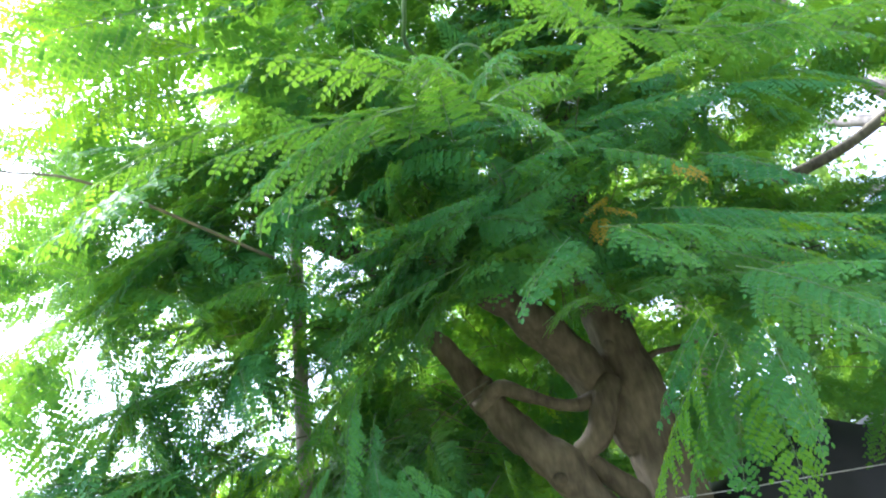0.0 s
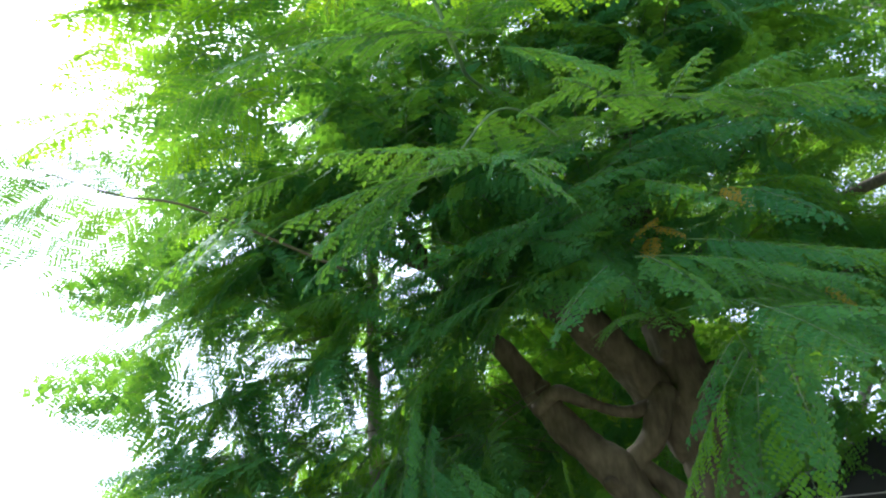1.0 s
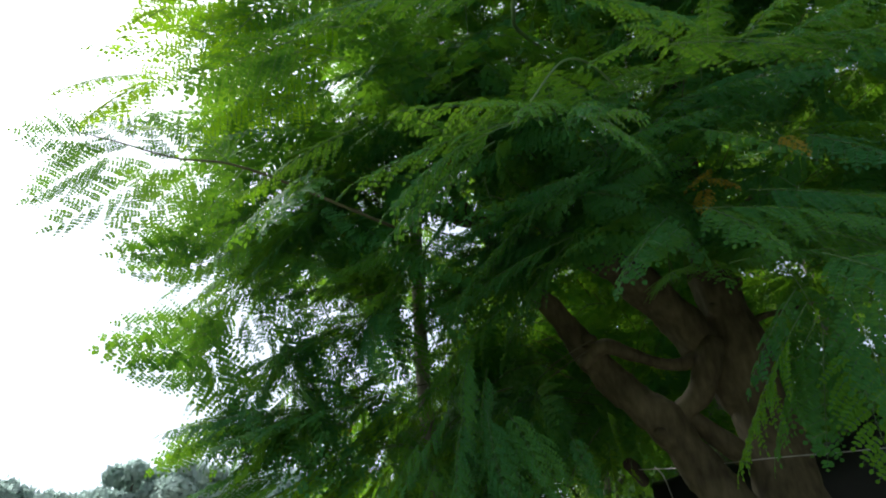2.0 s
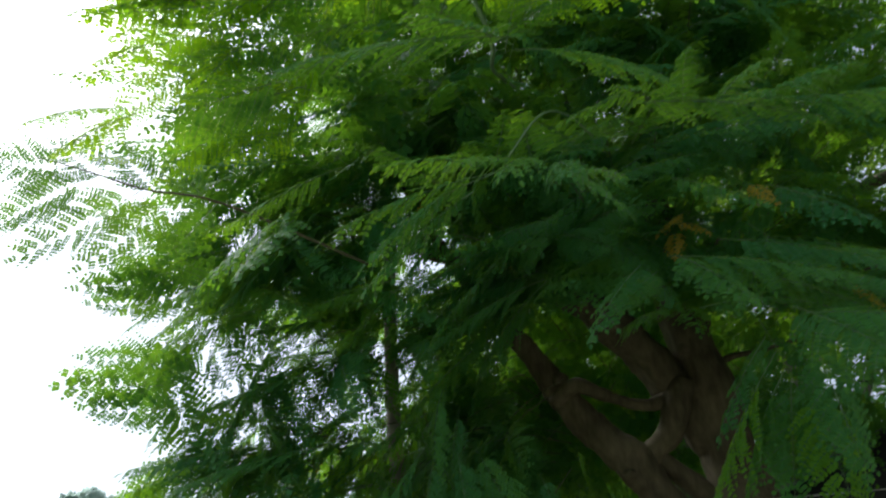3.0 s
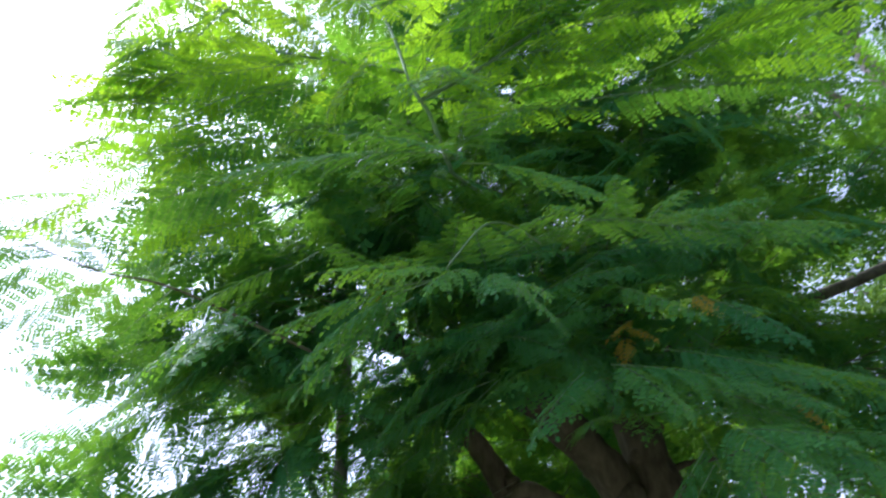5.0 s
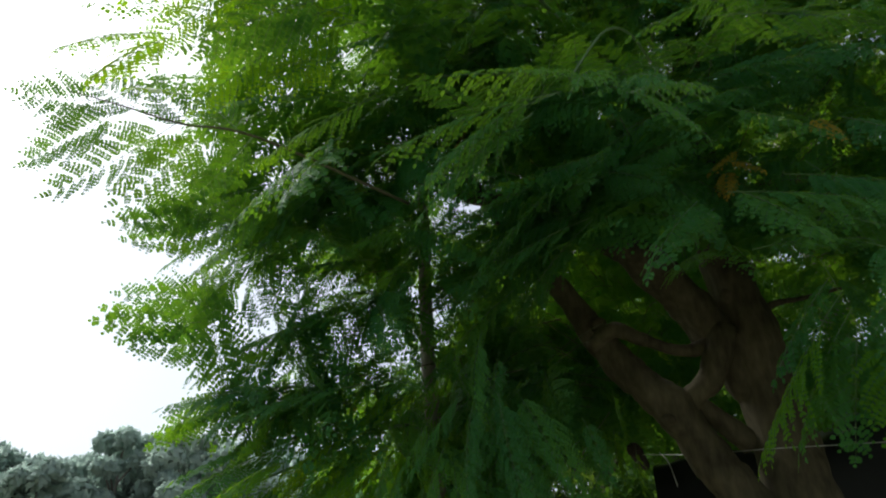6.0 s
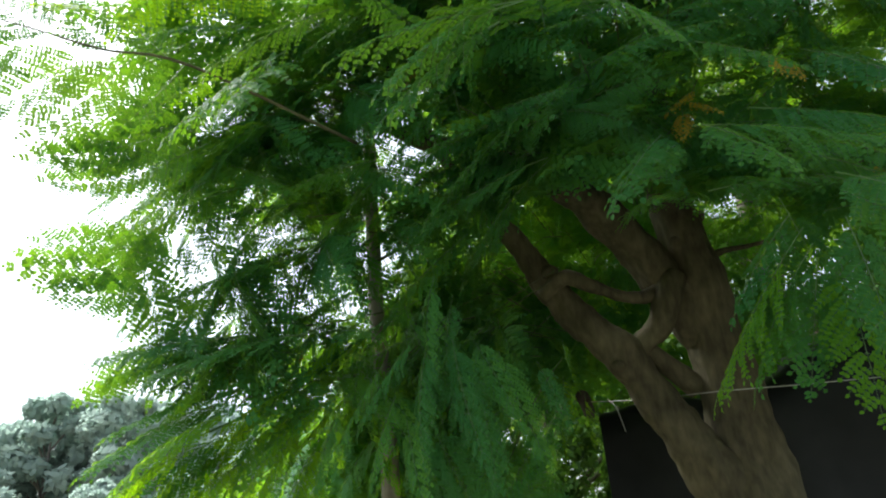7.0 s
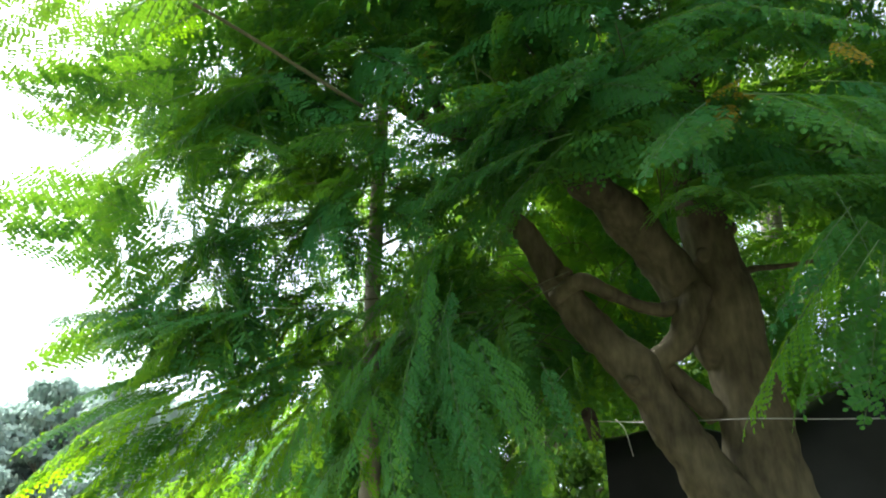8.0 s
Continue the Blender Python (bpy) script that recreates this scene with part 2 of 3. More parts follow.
    ob.matrix_local = Matrix.Translation(-Vector(parent.location)) @ leaf_pose(base, tip, dice.uniform(-14, 14), tilt, face) @ Matrix.Scale(min(1.25, max(0.8, far / size)), 4) @ Matrix.Diagonal((slim, 1, 1, 1))
    return ob


def leaf_mass(name, parent, poses, kinds, mats, label=""):
    """Many leaves joined into one mesh."""
    arrays = [(np.array(v), np.array([q for q in f if len(q) == 4]), np.array(i)) for v, f, i in kinds]
    vs, fs, ms, n = [], [], [], 0
    for k, m in poses:
        v, f, i = arrays[k]
        mm = np.array(m)
        vs.append(v @ mm[:3, :3].T + mm[:3, 3])
        fs.append(f + n)
        ms.append(i)
        n += len(v)
    v, f, i = np.concatenate(vs), np.concatenate(fs), np.concatenate(ms)
    v = v - np.array(parent.location)
    me = bpy.data.meshes.new(name)
    me.vertices.add(len(v))
    me.vertices.foreach_set("co", v.ravel())
    me.loops.add(len(f) * 4)
    me.loops.foreach_set("vertex_index", f.ravel())
    me.polygons.add(len(f))
    me.polygons.foreach_set("loop_start", np.arange(len(f)) * 4)
    for m in mats:
        me.materials.append(m)
    me.polygons.foreach_set("material_index", i)
    me.update()
    me.validate()
    ob = part(name, me, parent, label)
    return tagged(ob, kind="stuff")


# ---- ground ----
def ground():
    def height(x, y):
        r = math.hypot(x, y)
        return 0.05 * noise.noise(Vector((x * 0.5, y * 0.5, 0))) * min(1, r / 2) + 0.5 * noise.noise(Vector((x * 0.02, y * 0.02, 3))) * min(1, r / 60)
    rings = [0, 1, 2, 3, 4.5, 6.5, 9, 13, 20, 32, 50, 80, 130, 220, 400, 800, 1800, 4000]
    verts, faces = [(0, 0, 0)], []
    for r in rings[1:]:
        for k in range(48):
            x, y = r * math.cos(k * math.pi / 24), r * math.sin(k * math.pi / 24)
            verts.append((x, y, height(x, y) - 0.03))
    for k in range(48):
        faces.append((0, 1 + k, 1 + (k + 1) % 48))
    for i in range(len(rings) - 2):
        for k in range(48):
            a, b = 1 + i * 48 + k, 1 + i * 48 + (k + 1) % 48
            faces.append((a, a + 48, b + 48, b))
    tagged(new("ground", mesh_of("ground", verts, faces, [EARTH], smooth=True)), "earth ground with patchy grass under the trees", "ground", kind="structure")


ground()

# ---- the feathery tree ----
tree = thing("feathery_tree", (0.38, 2.8, 0.0), "leaning forked tree with brown bark and drooping feathery leaves", "tree")
main_trunk = limb("trunk", tree, [(0.42, 2.86, -0.1, 0.3), (0.4, 2.85, 0.25, 0.23), (0.37, 2.82, 0.8, 0.2), (0.38, 2.82, 1.3, 0.19), (0.415, 2.83, 1.7, 0.15), (0.425, 2.84, 2.0, 0.12), (0.405, 2.84, 2.3, 0.112),
                    (0.388, 2.84, 2.55, 0.108), (0.37, 2.84, 2.82, 0.1), (0.36, 2.8, 3.1, 0.09), (0.36, 2.75, 3.5, 0.075), (0.42, 2.6, 4.1, 0.055), (0.5, 2.4, 4.9, 0.03)], BARK, "thick brown trunk", 0.15, 28)
limb("limb", tree, [(0.37, 2.8, 1.5, 0.1), (0.295, 2.76, 1.76, 0.095), (0.175, 2.75, 2.01, 0.082), (0.025, 2.72, 2.25, 0.078), (-0.115, 2.7, 2.435, 0.07),
                   (-0.224, 2.68, 2.59, 0.056), (-0.33, 2.6, 2.78, 0.04), (-0.42, 2.55, 2.89, 0.035), (-0.6, 2.4, 3.2, 0.028), (-0.8, 2.2, 3.7, 0.02), (-0.9, 2.0, 4.3, 0.012)], BARK, "", 0.27, 22, 3)
limb("limb", tree, [(0.36, 2.84, 2.3, 0.07), (0.27, 2.8, 2.5, 0.085), (0.183, 2.75, 2.68, 0.088), (0.04, 2.65, 2.845, 0.08), (-0.08, 2.55, 2.95, 0.07),
                   (-0.22, 2.5, 3.12, 0.055), (-0.48, 2.5, 3.21, 0.042), (-0.7, 2.45, 3.27, 0.034), (-1.0, 2.3, 3.5, 0.024), (-1.3, 2.1, 3.9, 0.014)], BARK, "", 0.24, 22, 5)
limb("branch", tree, [(-0.24, 2.66, 2.53, 0.03), (-0.14, 2.6, 2.567, 0.03), (-0.036, 2.62, 2.52, 0.025), (0.109, 2.68, 2.47, 0.024), (0.25, 2.75, 2.505, 0.04)], BARK, "", 0.25, 12, 7)
limb("branch", tree, [(0.29, 2.75, 2.56, 0.05), (0.26, 2.73, 2.5, 0.055), (0.19, 2.72, 2.36, 0.05), (0.1, 2.72, 2.28, 0.045), (0.03, 2.73, 2.2, 0.05)], BARK, "", 0.22, 16, 9)
limb("branch", tree, [(0.08, 2.74, 2.3, 0.045), (0.19, 2.79, 2.22, 0.04), (0.3, 2.84, 2.12, 0.05)], BARK, "", 0.12, 12, 11)
limb("branch", tree, [(0.42, 2.86, 2.62, 0.022), (0.52, 2.92, 2.7, 0.015), (0.66, 3.0, 2.74, 0.011), (0.86, 3.1, 2.8, 0.007)], BARK, "", 0.1, 8, 12)
limb("limb", tree, [(0.4, 2.88, 3.0, 0.05), (0.7, 3.2, 3.42, 0.05), (1.03, 3.55, 3.63, 0.042), (1.58, 3.6, 3.83, 0.037), (2.19, 3.6, 4.02, 0.034), (2.74, 3.5, 4.3, 0.028), (3.3, 3.3, 4.6, 0.025)], BARK, "", 0.1, 12, 13)
# knots and pruned stubs
for x, y, z, r, d in ((0.315, 2.74, 2.52, 0.028, (0, -1, 0.2)), (0.325, 2.745, 2.72, 0.024, (-0.3, -1, 0.4)), (-0.2, 2.6, 2.62, 0.025, (0.1, -1, 0.5)), (0.02, 2.63, 2.2, 0.02, (0.4, -1, 0)), (0.475, 2.81, 2.85, 0.02, (1, -0.4, 0.5))):
    d = Vector(d).normalized() * r * 1.6
    knot = limb("knot", tree, [(x - d.x, y - d.y, z - d.z, r * 1.6), (x - d.x * 0.3, y - d.y * 0.3, z - d.z * 0.3, r * 1.25), (x, y, z, r * 0.8)], BARK, "", 0.45, 9, 17)
    knot.parent = main_trunk
# slender sprig that rises in front, with a side stem each way
limb("sprig", tree, [(0.42, 2.6, 4.1, 0.01), (0.0, 2.2, 3.75, 0.008), (-0.15, 1.6, 3.38, 0.0068), (-0.11, 1.15, 2.98, 0.006), (-0.078, 0.93, 2.77, 0.0054), (-0.096, 0.86, 2.842, 0.005), (-0.138, 0.85, 2.963, 0.0046), (-0.178, 0.85, 3.163, 0.0042), (-0.238, 0.85, 3.373, 0.0038), (-0.35, 0.85, 3.654, 0.0032), (-0.54, 0.85, 4.07, 0.0022)], STALK, "green stem", 0.05, 8, 19)
limb("sprig", tree, [(-0.157, 0.85, 3.02, 0.005), (-0.252, 0.855, 3.092, 0.0045), (-0.496, 0.87, 3.258, 0.0038), (-0.637, 0.88, 3.374, 0.003), (-1.05, 0.95, 3.75, 0.002)], STALK, "green stem", 0.05, 7, 21)
limb("sprig", tree, [(-0.118, 0.85, 2.89, 0.005), (0.018, 0.845, 2.948, 0.0046), (0.233, 0.84, 3.075, 0.004), (0.39, 0.84, 3.125, 0.003), (0.615, 0.84, 3.18, 0.002)], STALK, "green stem", 0.05, 7, 23)
limb("sprig", tree, [(0.1, 1.25, 2.72, 0.003), (0.05, 1.0, 2.58, 0.0026), (0.0, 0.87, 2.48, 0.0022), (-0.07, 0.82, 2.35, 0.002)], STALK, "green stem", 0.05, 7, 25)


def leaf(base, tip, yellow=False, tilt=0.6, face=None, sun_tone=False, slim=1.0):
    return feathered(tree, base, tip, yellow, tilt, face, sun_tone, slim)


# arching spray in front of the trunk: short leaves that droop towards the open side from one twig
for base, tip in (((-0.08, 0.80, 2.34), (-0.21, 0.60, 2.18)), ((-0.06, 0.80, 2.33), (-0.12, 0.60, 2.16)), ((-0.02, 0.80, 2.32), (-0.05, 0.60, 2.14)), ((0.02, 0.81, 2.31), (0.03, 0.62, 2.12)),
                  ((0.02, 0.84, 2.31), (0.10, 0.70, 2.18)), ((0.01, 0.90, 2.37), (0.12, 0.86, 2.24)), ((-0.09, 0.87, 2.37), (-0.36, 0.75, 2.22)), ((-0.10, 0.86, 2.36), (-0.31, 0.73, 2.17)),
                  ((-0.14, 0.86, 2.33), (-0.29, 0.75, 2.10))):
    leaf(base, tip, False, 0.1, None, False, 0.5)
# second arching spray
leaf((0.14, 0.86, 2.45), (0.46, 0.95, 2.42), False, 0.3, None, False, 0.5)
leaf((0.32, 0.92, 2.45), (0.66, 1.00, 2.40), False, 0.3, None, False, 0.5)
for base, tip in (((0.22, 0.93, 2.48), (0.14, 0.72, 2.36)), ((0.26, 0.93, 2.48), (0.24, 0.71, 2.38)), ((0.32, 0.94, 2.47), (0.34, 0.73, 2.34)), ((0.38, 0.95, 2.46), (0.45, 0.75, 2.31)),
                  ((0.19, 0.82, 2.44), (0.04, 0.82, 2.40)), ((0.45, 0.97, 2.45), (0.60, 0.86, 2.32))):
    leaf(base, tip, False, 0.1, None, False, 0.5)
# sprays on the far side of the trunk, yellow-green at their ends
for base, tip in (((0.66, 2.12, 3.12), (0.95, 2.05, 2.92)), ((0.72, 2.1, 3.06), (1.04, 2.08, 2.84)), ((0.70, 1.82, 2.60), (0.92, 1.76, 2.42)), ((0.74, 1.8, 2.54), (0.98, 1.74, 2.36))):
    leaf(base, tip, False, 0.9, None, True)
for base, tip in (((0.43, 1.60, 2.44), (0.75, 1.55, 2.16)), ((0.50, 1.62, 2.36), (0.82, 1.56, 2.08)), ((0.46, 1.55, 2.48), (0.84, 1.48, 2.28))):
    leaf(base, tip, False, 0.8)
# upper row
leaf((-0.07, 0.90, 2.74), (0.14, 0.78, 2.68), False, 0.3, None, False, 0.7)
leaf((-0.06, 0.90, 2.75), (-0.20, 0.72, 2.68), False, 0.3, None, False, 0.7)
leaf((-0.05, 0.92, 2.74), (0.02, 0.70, 2.64), False, 0.3, None, False, 0.7)
leaf((-0.01, 0.70, 2.51), (-0.41, 0.60, 2.47), False, 0.85)
leaf((-0.02, 0.75, 2.55), (-0.15, 0.55, 2.42), False, 0.85)
leaf((-0.03, 0.85, 2.65), (0.29, 0.95, 2.59), False, 0.85)
leaf((0.26, 1.00, 2.95), (0.93, 1.20, 2.98), False, 0.85)
leaf((-0.08, 0.90, 2.99), (0.01, 0.65, 2.65), False, 0.85)
leaf((-0.35, 0.90, 2.94), (-0.53, 0.80, 2.77), False, 0.85)
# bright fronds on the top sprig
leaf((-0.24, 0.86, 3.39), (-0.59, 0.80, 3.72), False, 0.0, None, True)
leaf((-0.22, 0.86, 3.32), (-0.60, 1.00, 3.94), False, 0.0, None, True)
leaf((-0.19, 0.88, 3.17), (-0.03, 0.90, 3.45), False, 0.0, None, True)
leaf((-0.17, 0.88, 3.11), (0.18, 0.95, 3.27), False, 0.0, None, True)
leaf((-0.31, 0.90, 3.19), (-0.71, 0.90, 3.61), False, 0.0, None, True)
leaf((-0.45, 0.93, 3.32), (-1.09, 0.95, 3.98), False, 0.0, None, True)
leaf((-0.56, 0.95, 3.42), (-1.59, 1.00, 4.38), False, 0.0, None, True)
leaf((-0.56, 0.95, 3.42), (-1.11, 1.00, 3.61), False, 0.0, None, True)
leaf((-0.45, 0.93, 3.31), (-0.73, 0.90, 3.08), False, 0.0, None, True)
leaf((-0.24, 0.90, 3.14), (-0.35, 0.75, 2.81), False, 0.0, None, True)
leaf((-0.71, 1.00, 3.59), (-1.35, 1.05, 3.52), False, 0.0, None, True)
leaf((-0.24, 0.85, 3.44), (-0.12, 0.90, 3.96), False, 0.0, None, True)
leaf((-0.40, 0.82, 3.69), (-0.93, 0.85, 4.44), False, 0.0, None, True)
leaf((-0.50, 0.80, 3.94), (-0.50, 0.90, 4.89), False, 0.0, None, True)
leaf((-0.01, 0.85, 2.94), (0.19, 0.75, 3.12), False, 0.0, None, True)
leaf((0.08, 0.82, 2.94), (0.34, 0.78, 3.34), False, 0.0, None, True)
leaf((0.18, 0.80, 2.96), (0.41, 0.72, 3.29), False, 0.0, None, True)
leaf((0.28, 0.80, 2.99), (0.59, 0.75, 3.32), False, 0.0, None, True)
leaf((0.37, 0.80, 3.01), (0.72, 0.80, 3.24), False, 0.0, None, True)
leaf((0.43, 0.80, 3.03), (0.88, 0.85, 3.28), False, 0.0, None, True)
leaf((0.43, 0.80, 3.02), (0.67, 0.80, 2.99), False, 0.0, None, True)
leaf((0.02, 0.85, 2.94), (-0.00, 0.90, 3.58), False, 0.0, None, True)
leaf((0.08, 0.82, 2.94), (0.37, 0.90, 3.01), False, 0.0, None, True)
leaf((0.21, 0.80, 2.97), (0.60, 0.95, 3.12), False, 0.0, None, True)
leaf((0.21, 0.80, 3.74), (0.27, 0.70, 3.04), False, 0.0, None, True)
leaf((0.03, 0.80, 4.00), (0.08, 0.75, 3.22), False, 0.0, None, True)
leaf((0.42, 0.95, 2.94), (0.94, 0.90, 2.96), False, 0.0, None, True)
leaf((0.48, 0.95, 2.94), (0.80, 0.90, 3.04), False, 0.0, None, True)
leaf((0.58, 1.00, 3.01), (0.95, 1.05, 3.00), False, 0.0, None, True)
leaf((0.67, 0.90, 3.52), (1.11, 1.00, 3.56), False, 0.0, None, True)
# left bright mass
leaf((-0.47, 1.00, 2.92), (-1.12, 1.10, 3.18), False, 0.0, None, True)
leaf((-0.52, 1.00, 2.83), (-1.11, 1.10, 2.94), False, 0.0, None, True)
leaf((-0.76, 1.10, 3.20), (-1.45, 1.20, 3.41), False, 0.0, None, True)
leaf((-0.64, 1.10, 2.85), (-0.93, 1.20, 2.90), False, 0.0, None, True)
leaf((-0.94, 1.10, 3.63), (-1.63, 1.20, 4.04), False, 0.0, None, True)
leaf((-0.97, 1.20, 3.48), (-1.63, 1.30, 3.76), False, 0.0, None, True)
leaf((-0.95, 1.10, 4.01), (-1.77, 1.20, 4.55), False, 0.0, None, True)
# leaves added on the sun's side to shade the arching spray
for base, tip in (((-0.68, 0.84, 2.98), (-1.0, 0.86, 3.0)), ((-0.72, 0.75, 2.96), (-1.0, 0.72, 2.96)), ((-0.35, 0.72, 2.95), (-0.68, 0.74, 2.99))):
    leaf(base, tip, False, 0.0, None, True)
leaf((-0.5, 0.88, 2.93), (-0.84, 0.92, 2.95), False, 0.0)
leaf((-0.48, 0.84, 2.70), (-0.78, 0.82, 2.62), False, 0.2)
leaf((-0.46, 0.78, 2.66), (-0.74, 0.72, 2.56), False, 0.2)
# leaf on the left with a yellow rim
leaf((-0.54, 0.95, 2.46), (-0.69, 0.86, 2.23))
leaf((-0.55, 0.95, 2.43), (-0.56, 0.80, 2.21))
leaf((-0.47, 1.00, 2.59), (-0.75, 1.00, 2.48))
# a twig that reaches out against the sky
limb("sprig", tree, [(-0.7, 1.75, 2.8, 0.006), (-1.03, 1.34, 2.87, 0.0045), (-1.29, 1.29, 2.96, 0.0035), (-1.55, 1.27, 3.1, 0.0025), (-1.78, 1.26, 3.22, 0.0015)], TWIG, "thin dark twig", 0.05, 7, 27)
for base, tip in (((-1.31, 1.30, 2.98), (-1.69, 1.25, 2.78)), ((-1.19, 1.31, 2.93), (-1.38, 1.25, 2.65)), ((-1.53, 1.28, 3.08), (-1.90, 1.25, 2.98)), ((-1.45, 1.28, 3.05), (-1.75, 1.30, 3.30)),
                  ((-1.62, 1.27, 3.14), (-1.98, 1.25, 3.22)), ((-1.25, 1.31, 2.96), (-1.50, 1.30, 3.20)), ((-1.08, 1.33, 2.89), (-1.26, 1.30, 3.10)), ((-1.05, 1.34, 2.88), (-1.16, 1.28, 2.66))):
    leaf(base, tip, False, 0, (-0.42, 0.8, 0.27))
# ragged open edge
edge = random.Random(41)
for k in range(18):
    turn, rise, r = radians(edge.uniform(35, 41)), radians(edge.uniform(15, 36)), edge.uniform(2.2, 2.75)
    start = Vector((-math.sin(turn) * math.cos(rise), math.cos(turn) * math.cos(rise), math.sin(rise))) * r + Vector((0, 0, 1.6))
    way = Vector((-math.cos(turn), -math.sin(turn), 0)) * edge.uniform(0.5, 1.0) + Vector((0, edge.uniform(-0.5, 0.3), edge.uniform(-0.75, 0.05)))
    leaf(start, start + way.normalized() * edge.uniform(0.18, 0.4), False, 0, (edge.uniform(-0.7, -0.1), edge.uniform(0.4, 0.9), edge.uniform(0.15, 0.6)))
# right frond by the trunk
leaf((0.41, 1.55, 2.20), (0.20, 1.76, 1.87), False, 0.6, None, True)
leaf((0.42, 1.55, 2.16), (0.27, 1.74, 1.90))
leaf((0.42, 1.55, 2.13), (0.36, 1.69, 1.88))
leaf((0.46, 1.55, 2.13), (0.45, 1.60, 1.81), False, 0.6, None, True)
leaf((0.41, 1.60, 2.26), (0.26, 1.70, 2.06))
leaf((0.48, 1.50, 2.19), (0.47, 1.50, 1.90))
leaf((0.43, 1.70, 2.35), (0.47, 1.70, 2.03))
# fronds in front of the trunk top
leaf((0.15, 1.45, 2.44), (0.01, 1.32, 2.21))
leaf((0.19, 1.50, 2.44), (0.07, 1.38, 2.28))
leaf((0.24, 1.45, 2.45), (0.33, 1.30, 2.22))
leaf((0.22, 1.45, 2.45), (0.59, 1.40, 2.27))
leaf((0.36, 1.50, 2.50), (0.66, 1.40, 2.28))
leaf((0.52, 1.50, 2.63), (0.64, 1.38, 2.39))
leaf((0.41, 1.30, 2.20), (0.49, 1.10, 1.97))
leaf((0.43, 1.30, 2.18), (0.56, 1.15, 2.06))
leaf((0.55, 1.30, 2.24), (0.59, 1.20, 2.14))
leaf((0.41, 1.30, 2.16), (0.51, 1.20, 1.94))
leaf((0.29, 1.50, 2.72), (0.44, 1.40, 2.50))
leaf((0.47, 1.50, 2.48), (0.37, 1.40, 2.26))
# hanging fronds below
leaf((-0.53, 1.85, 2.16), (-0.56, 1.78, 1.82), False, 0.6, None, False, 0.62)
leaf((-0.46, 1.85, 2.15), (-0.40, 1.80, 1.79), False, 0.6, None, False, 0.62)
leaf((-0.56, 1.85, 2.18), (-0.72, 1.80, 1.92), False, 0.6, None, False, 0.62)
leaf((-0.42, 1.90, 2.17), (-0.28, 1.85, 1.91), False, 0.6, None, False, 0.62)
leaf((-0.51, 1.90, 2.37), (-0.55, 1.80, 2.08), False, 0.6, None, False, 0.62)
leaf((-0.46, 1.90, 2.30), (-0.47, 1.85, 2.05), False, 0.6, None, False, 0.62)
leaf((-0.34, 1.90, 2.11), (-0.26, 1.90, 1.80), False, 0.6, None, False, 0.62)
leaf((-0.68, 1.90, 2.12), (-0.80, 1.85, 1.87), False, 0.6, None, False, 0.62)
leaf((-0.40, 1.90, 1.99), (-0.35, 1.85, 1.72), False, 0.6, None, False, 0.62)
leaf((-0.65, 1.90, 2.02), (-0.71, 1.85, 1.75), False, 0.6, None, False, 0.62)
leaf((-0.82, 1.90, 2.01), (-0.87, 1.85, 1.76), False, 0.6, None, False, 0.62)
leaf((-0.62, 1.90, 1.95), (-0.56, 1.85, 1.68), False, 0.6, None, False, 0.62)
leaf((-0.24, 1.95, 2.08), (-0.17, 1.90, 1.90), False, 0.6, None, False, 0.62)
# lower left spray
leaf((-0.94, 2.00, 2.18), (-1.25, 1.90, 2.27), False, 0, (-0.1, -0.4, 0.9))
leaf((-1.02, 2.00, 2.23), (-1.40, 1.90, 2.13), False, 0, (-0.1, -0.4, 0.9))
leaf((-1.06, 2.00, 2.12), (-1.53, 1.80, 2.04), False, 0, (-0.1, -0.4, 0.9))
leaf((-1.11, 2.00, 2.10), (-1.62, 1.80, 1.93), False, 0, (-0.1, -0.4, 0.9))
leaf((-1.17, 2.00, 1.99), (-1.42, 1.80, 1.85), False, 0, (-0.1, -0.4, 0.9))
leaf((-1.20, 2.00, 1.95), (-1.39, 1.80, 1.79), False, 0, (-0.1, -0.4, 0.9))
leaf((-0.90, 2.00, 2.25), (-1.03, 1.90, 2.32), False, 0, (-0.1, -0.4, 0.9))
leaf((-0.86, 2.00, 2.27), (-0.71, 1.80, 2.17), False, 0, (-0.1, -0.4, 0.9))
leaf((-1.09, 2.00, 2.02), (-1.14, 1.90, 1.79), False, 0, (-0.1, -0.4, 0.9))
leaf((-0.98, 2.00, 2.10), (-1.03, 1.90, 1.85), False, 0, (-0.1, -0.4, 0.9))
leaf((-0.99, 2.10, 2.37), (-1.21, 2.00, 2.35), False, 0, (-0.1, -0.4, 0.9))
leaf((-1.22, 2.10, 2.33), (-1.53, 2.00, 2.30), False, 0, (-0.1, -0.4, 0.9))

# leaf shelf added over the fronds in front of the trunk, to shade them
for k in range(12):
    start = Vector((-0.34 + 0.068 * k, 1.42 + 0.05 * (k % 4), 2.8 + 0.05 * (k * 5 % 4)))
    leaf(start, start + Vector((0.12 * (k % 3 - 1), -0.26, -0.08 * (k % 2) - 0.04)), False, 0.5)
# leaves over the upper end of the long limb
for k in range(9):
    start = Vector((-0.32, 2.2, 3.02)).lerp(Vector((-0.52, 2.15, 3.26)), k / 8) + Vector((0.06 * (k % 3 - 1), 0.07 * (k % 2), 0.05 * (k % 4)))
    leaf(start, start + Vector((0.1 * (k % 3 - 1), -0.08, -0.28)), False, 1.6)

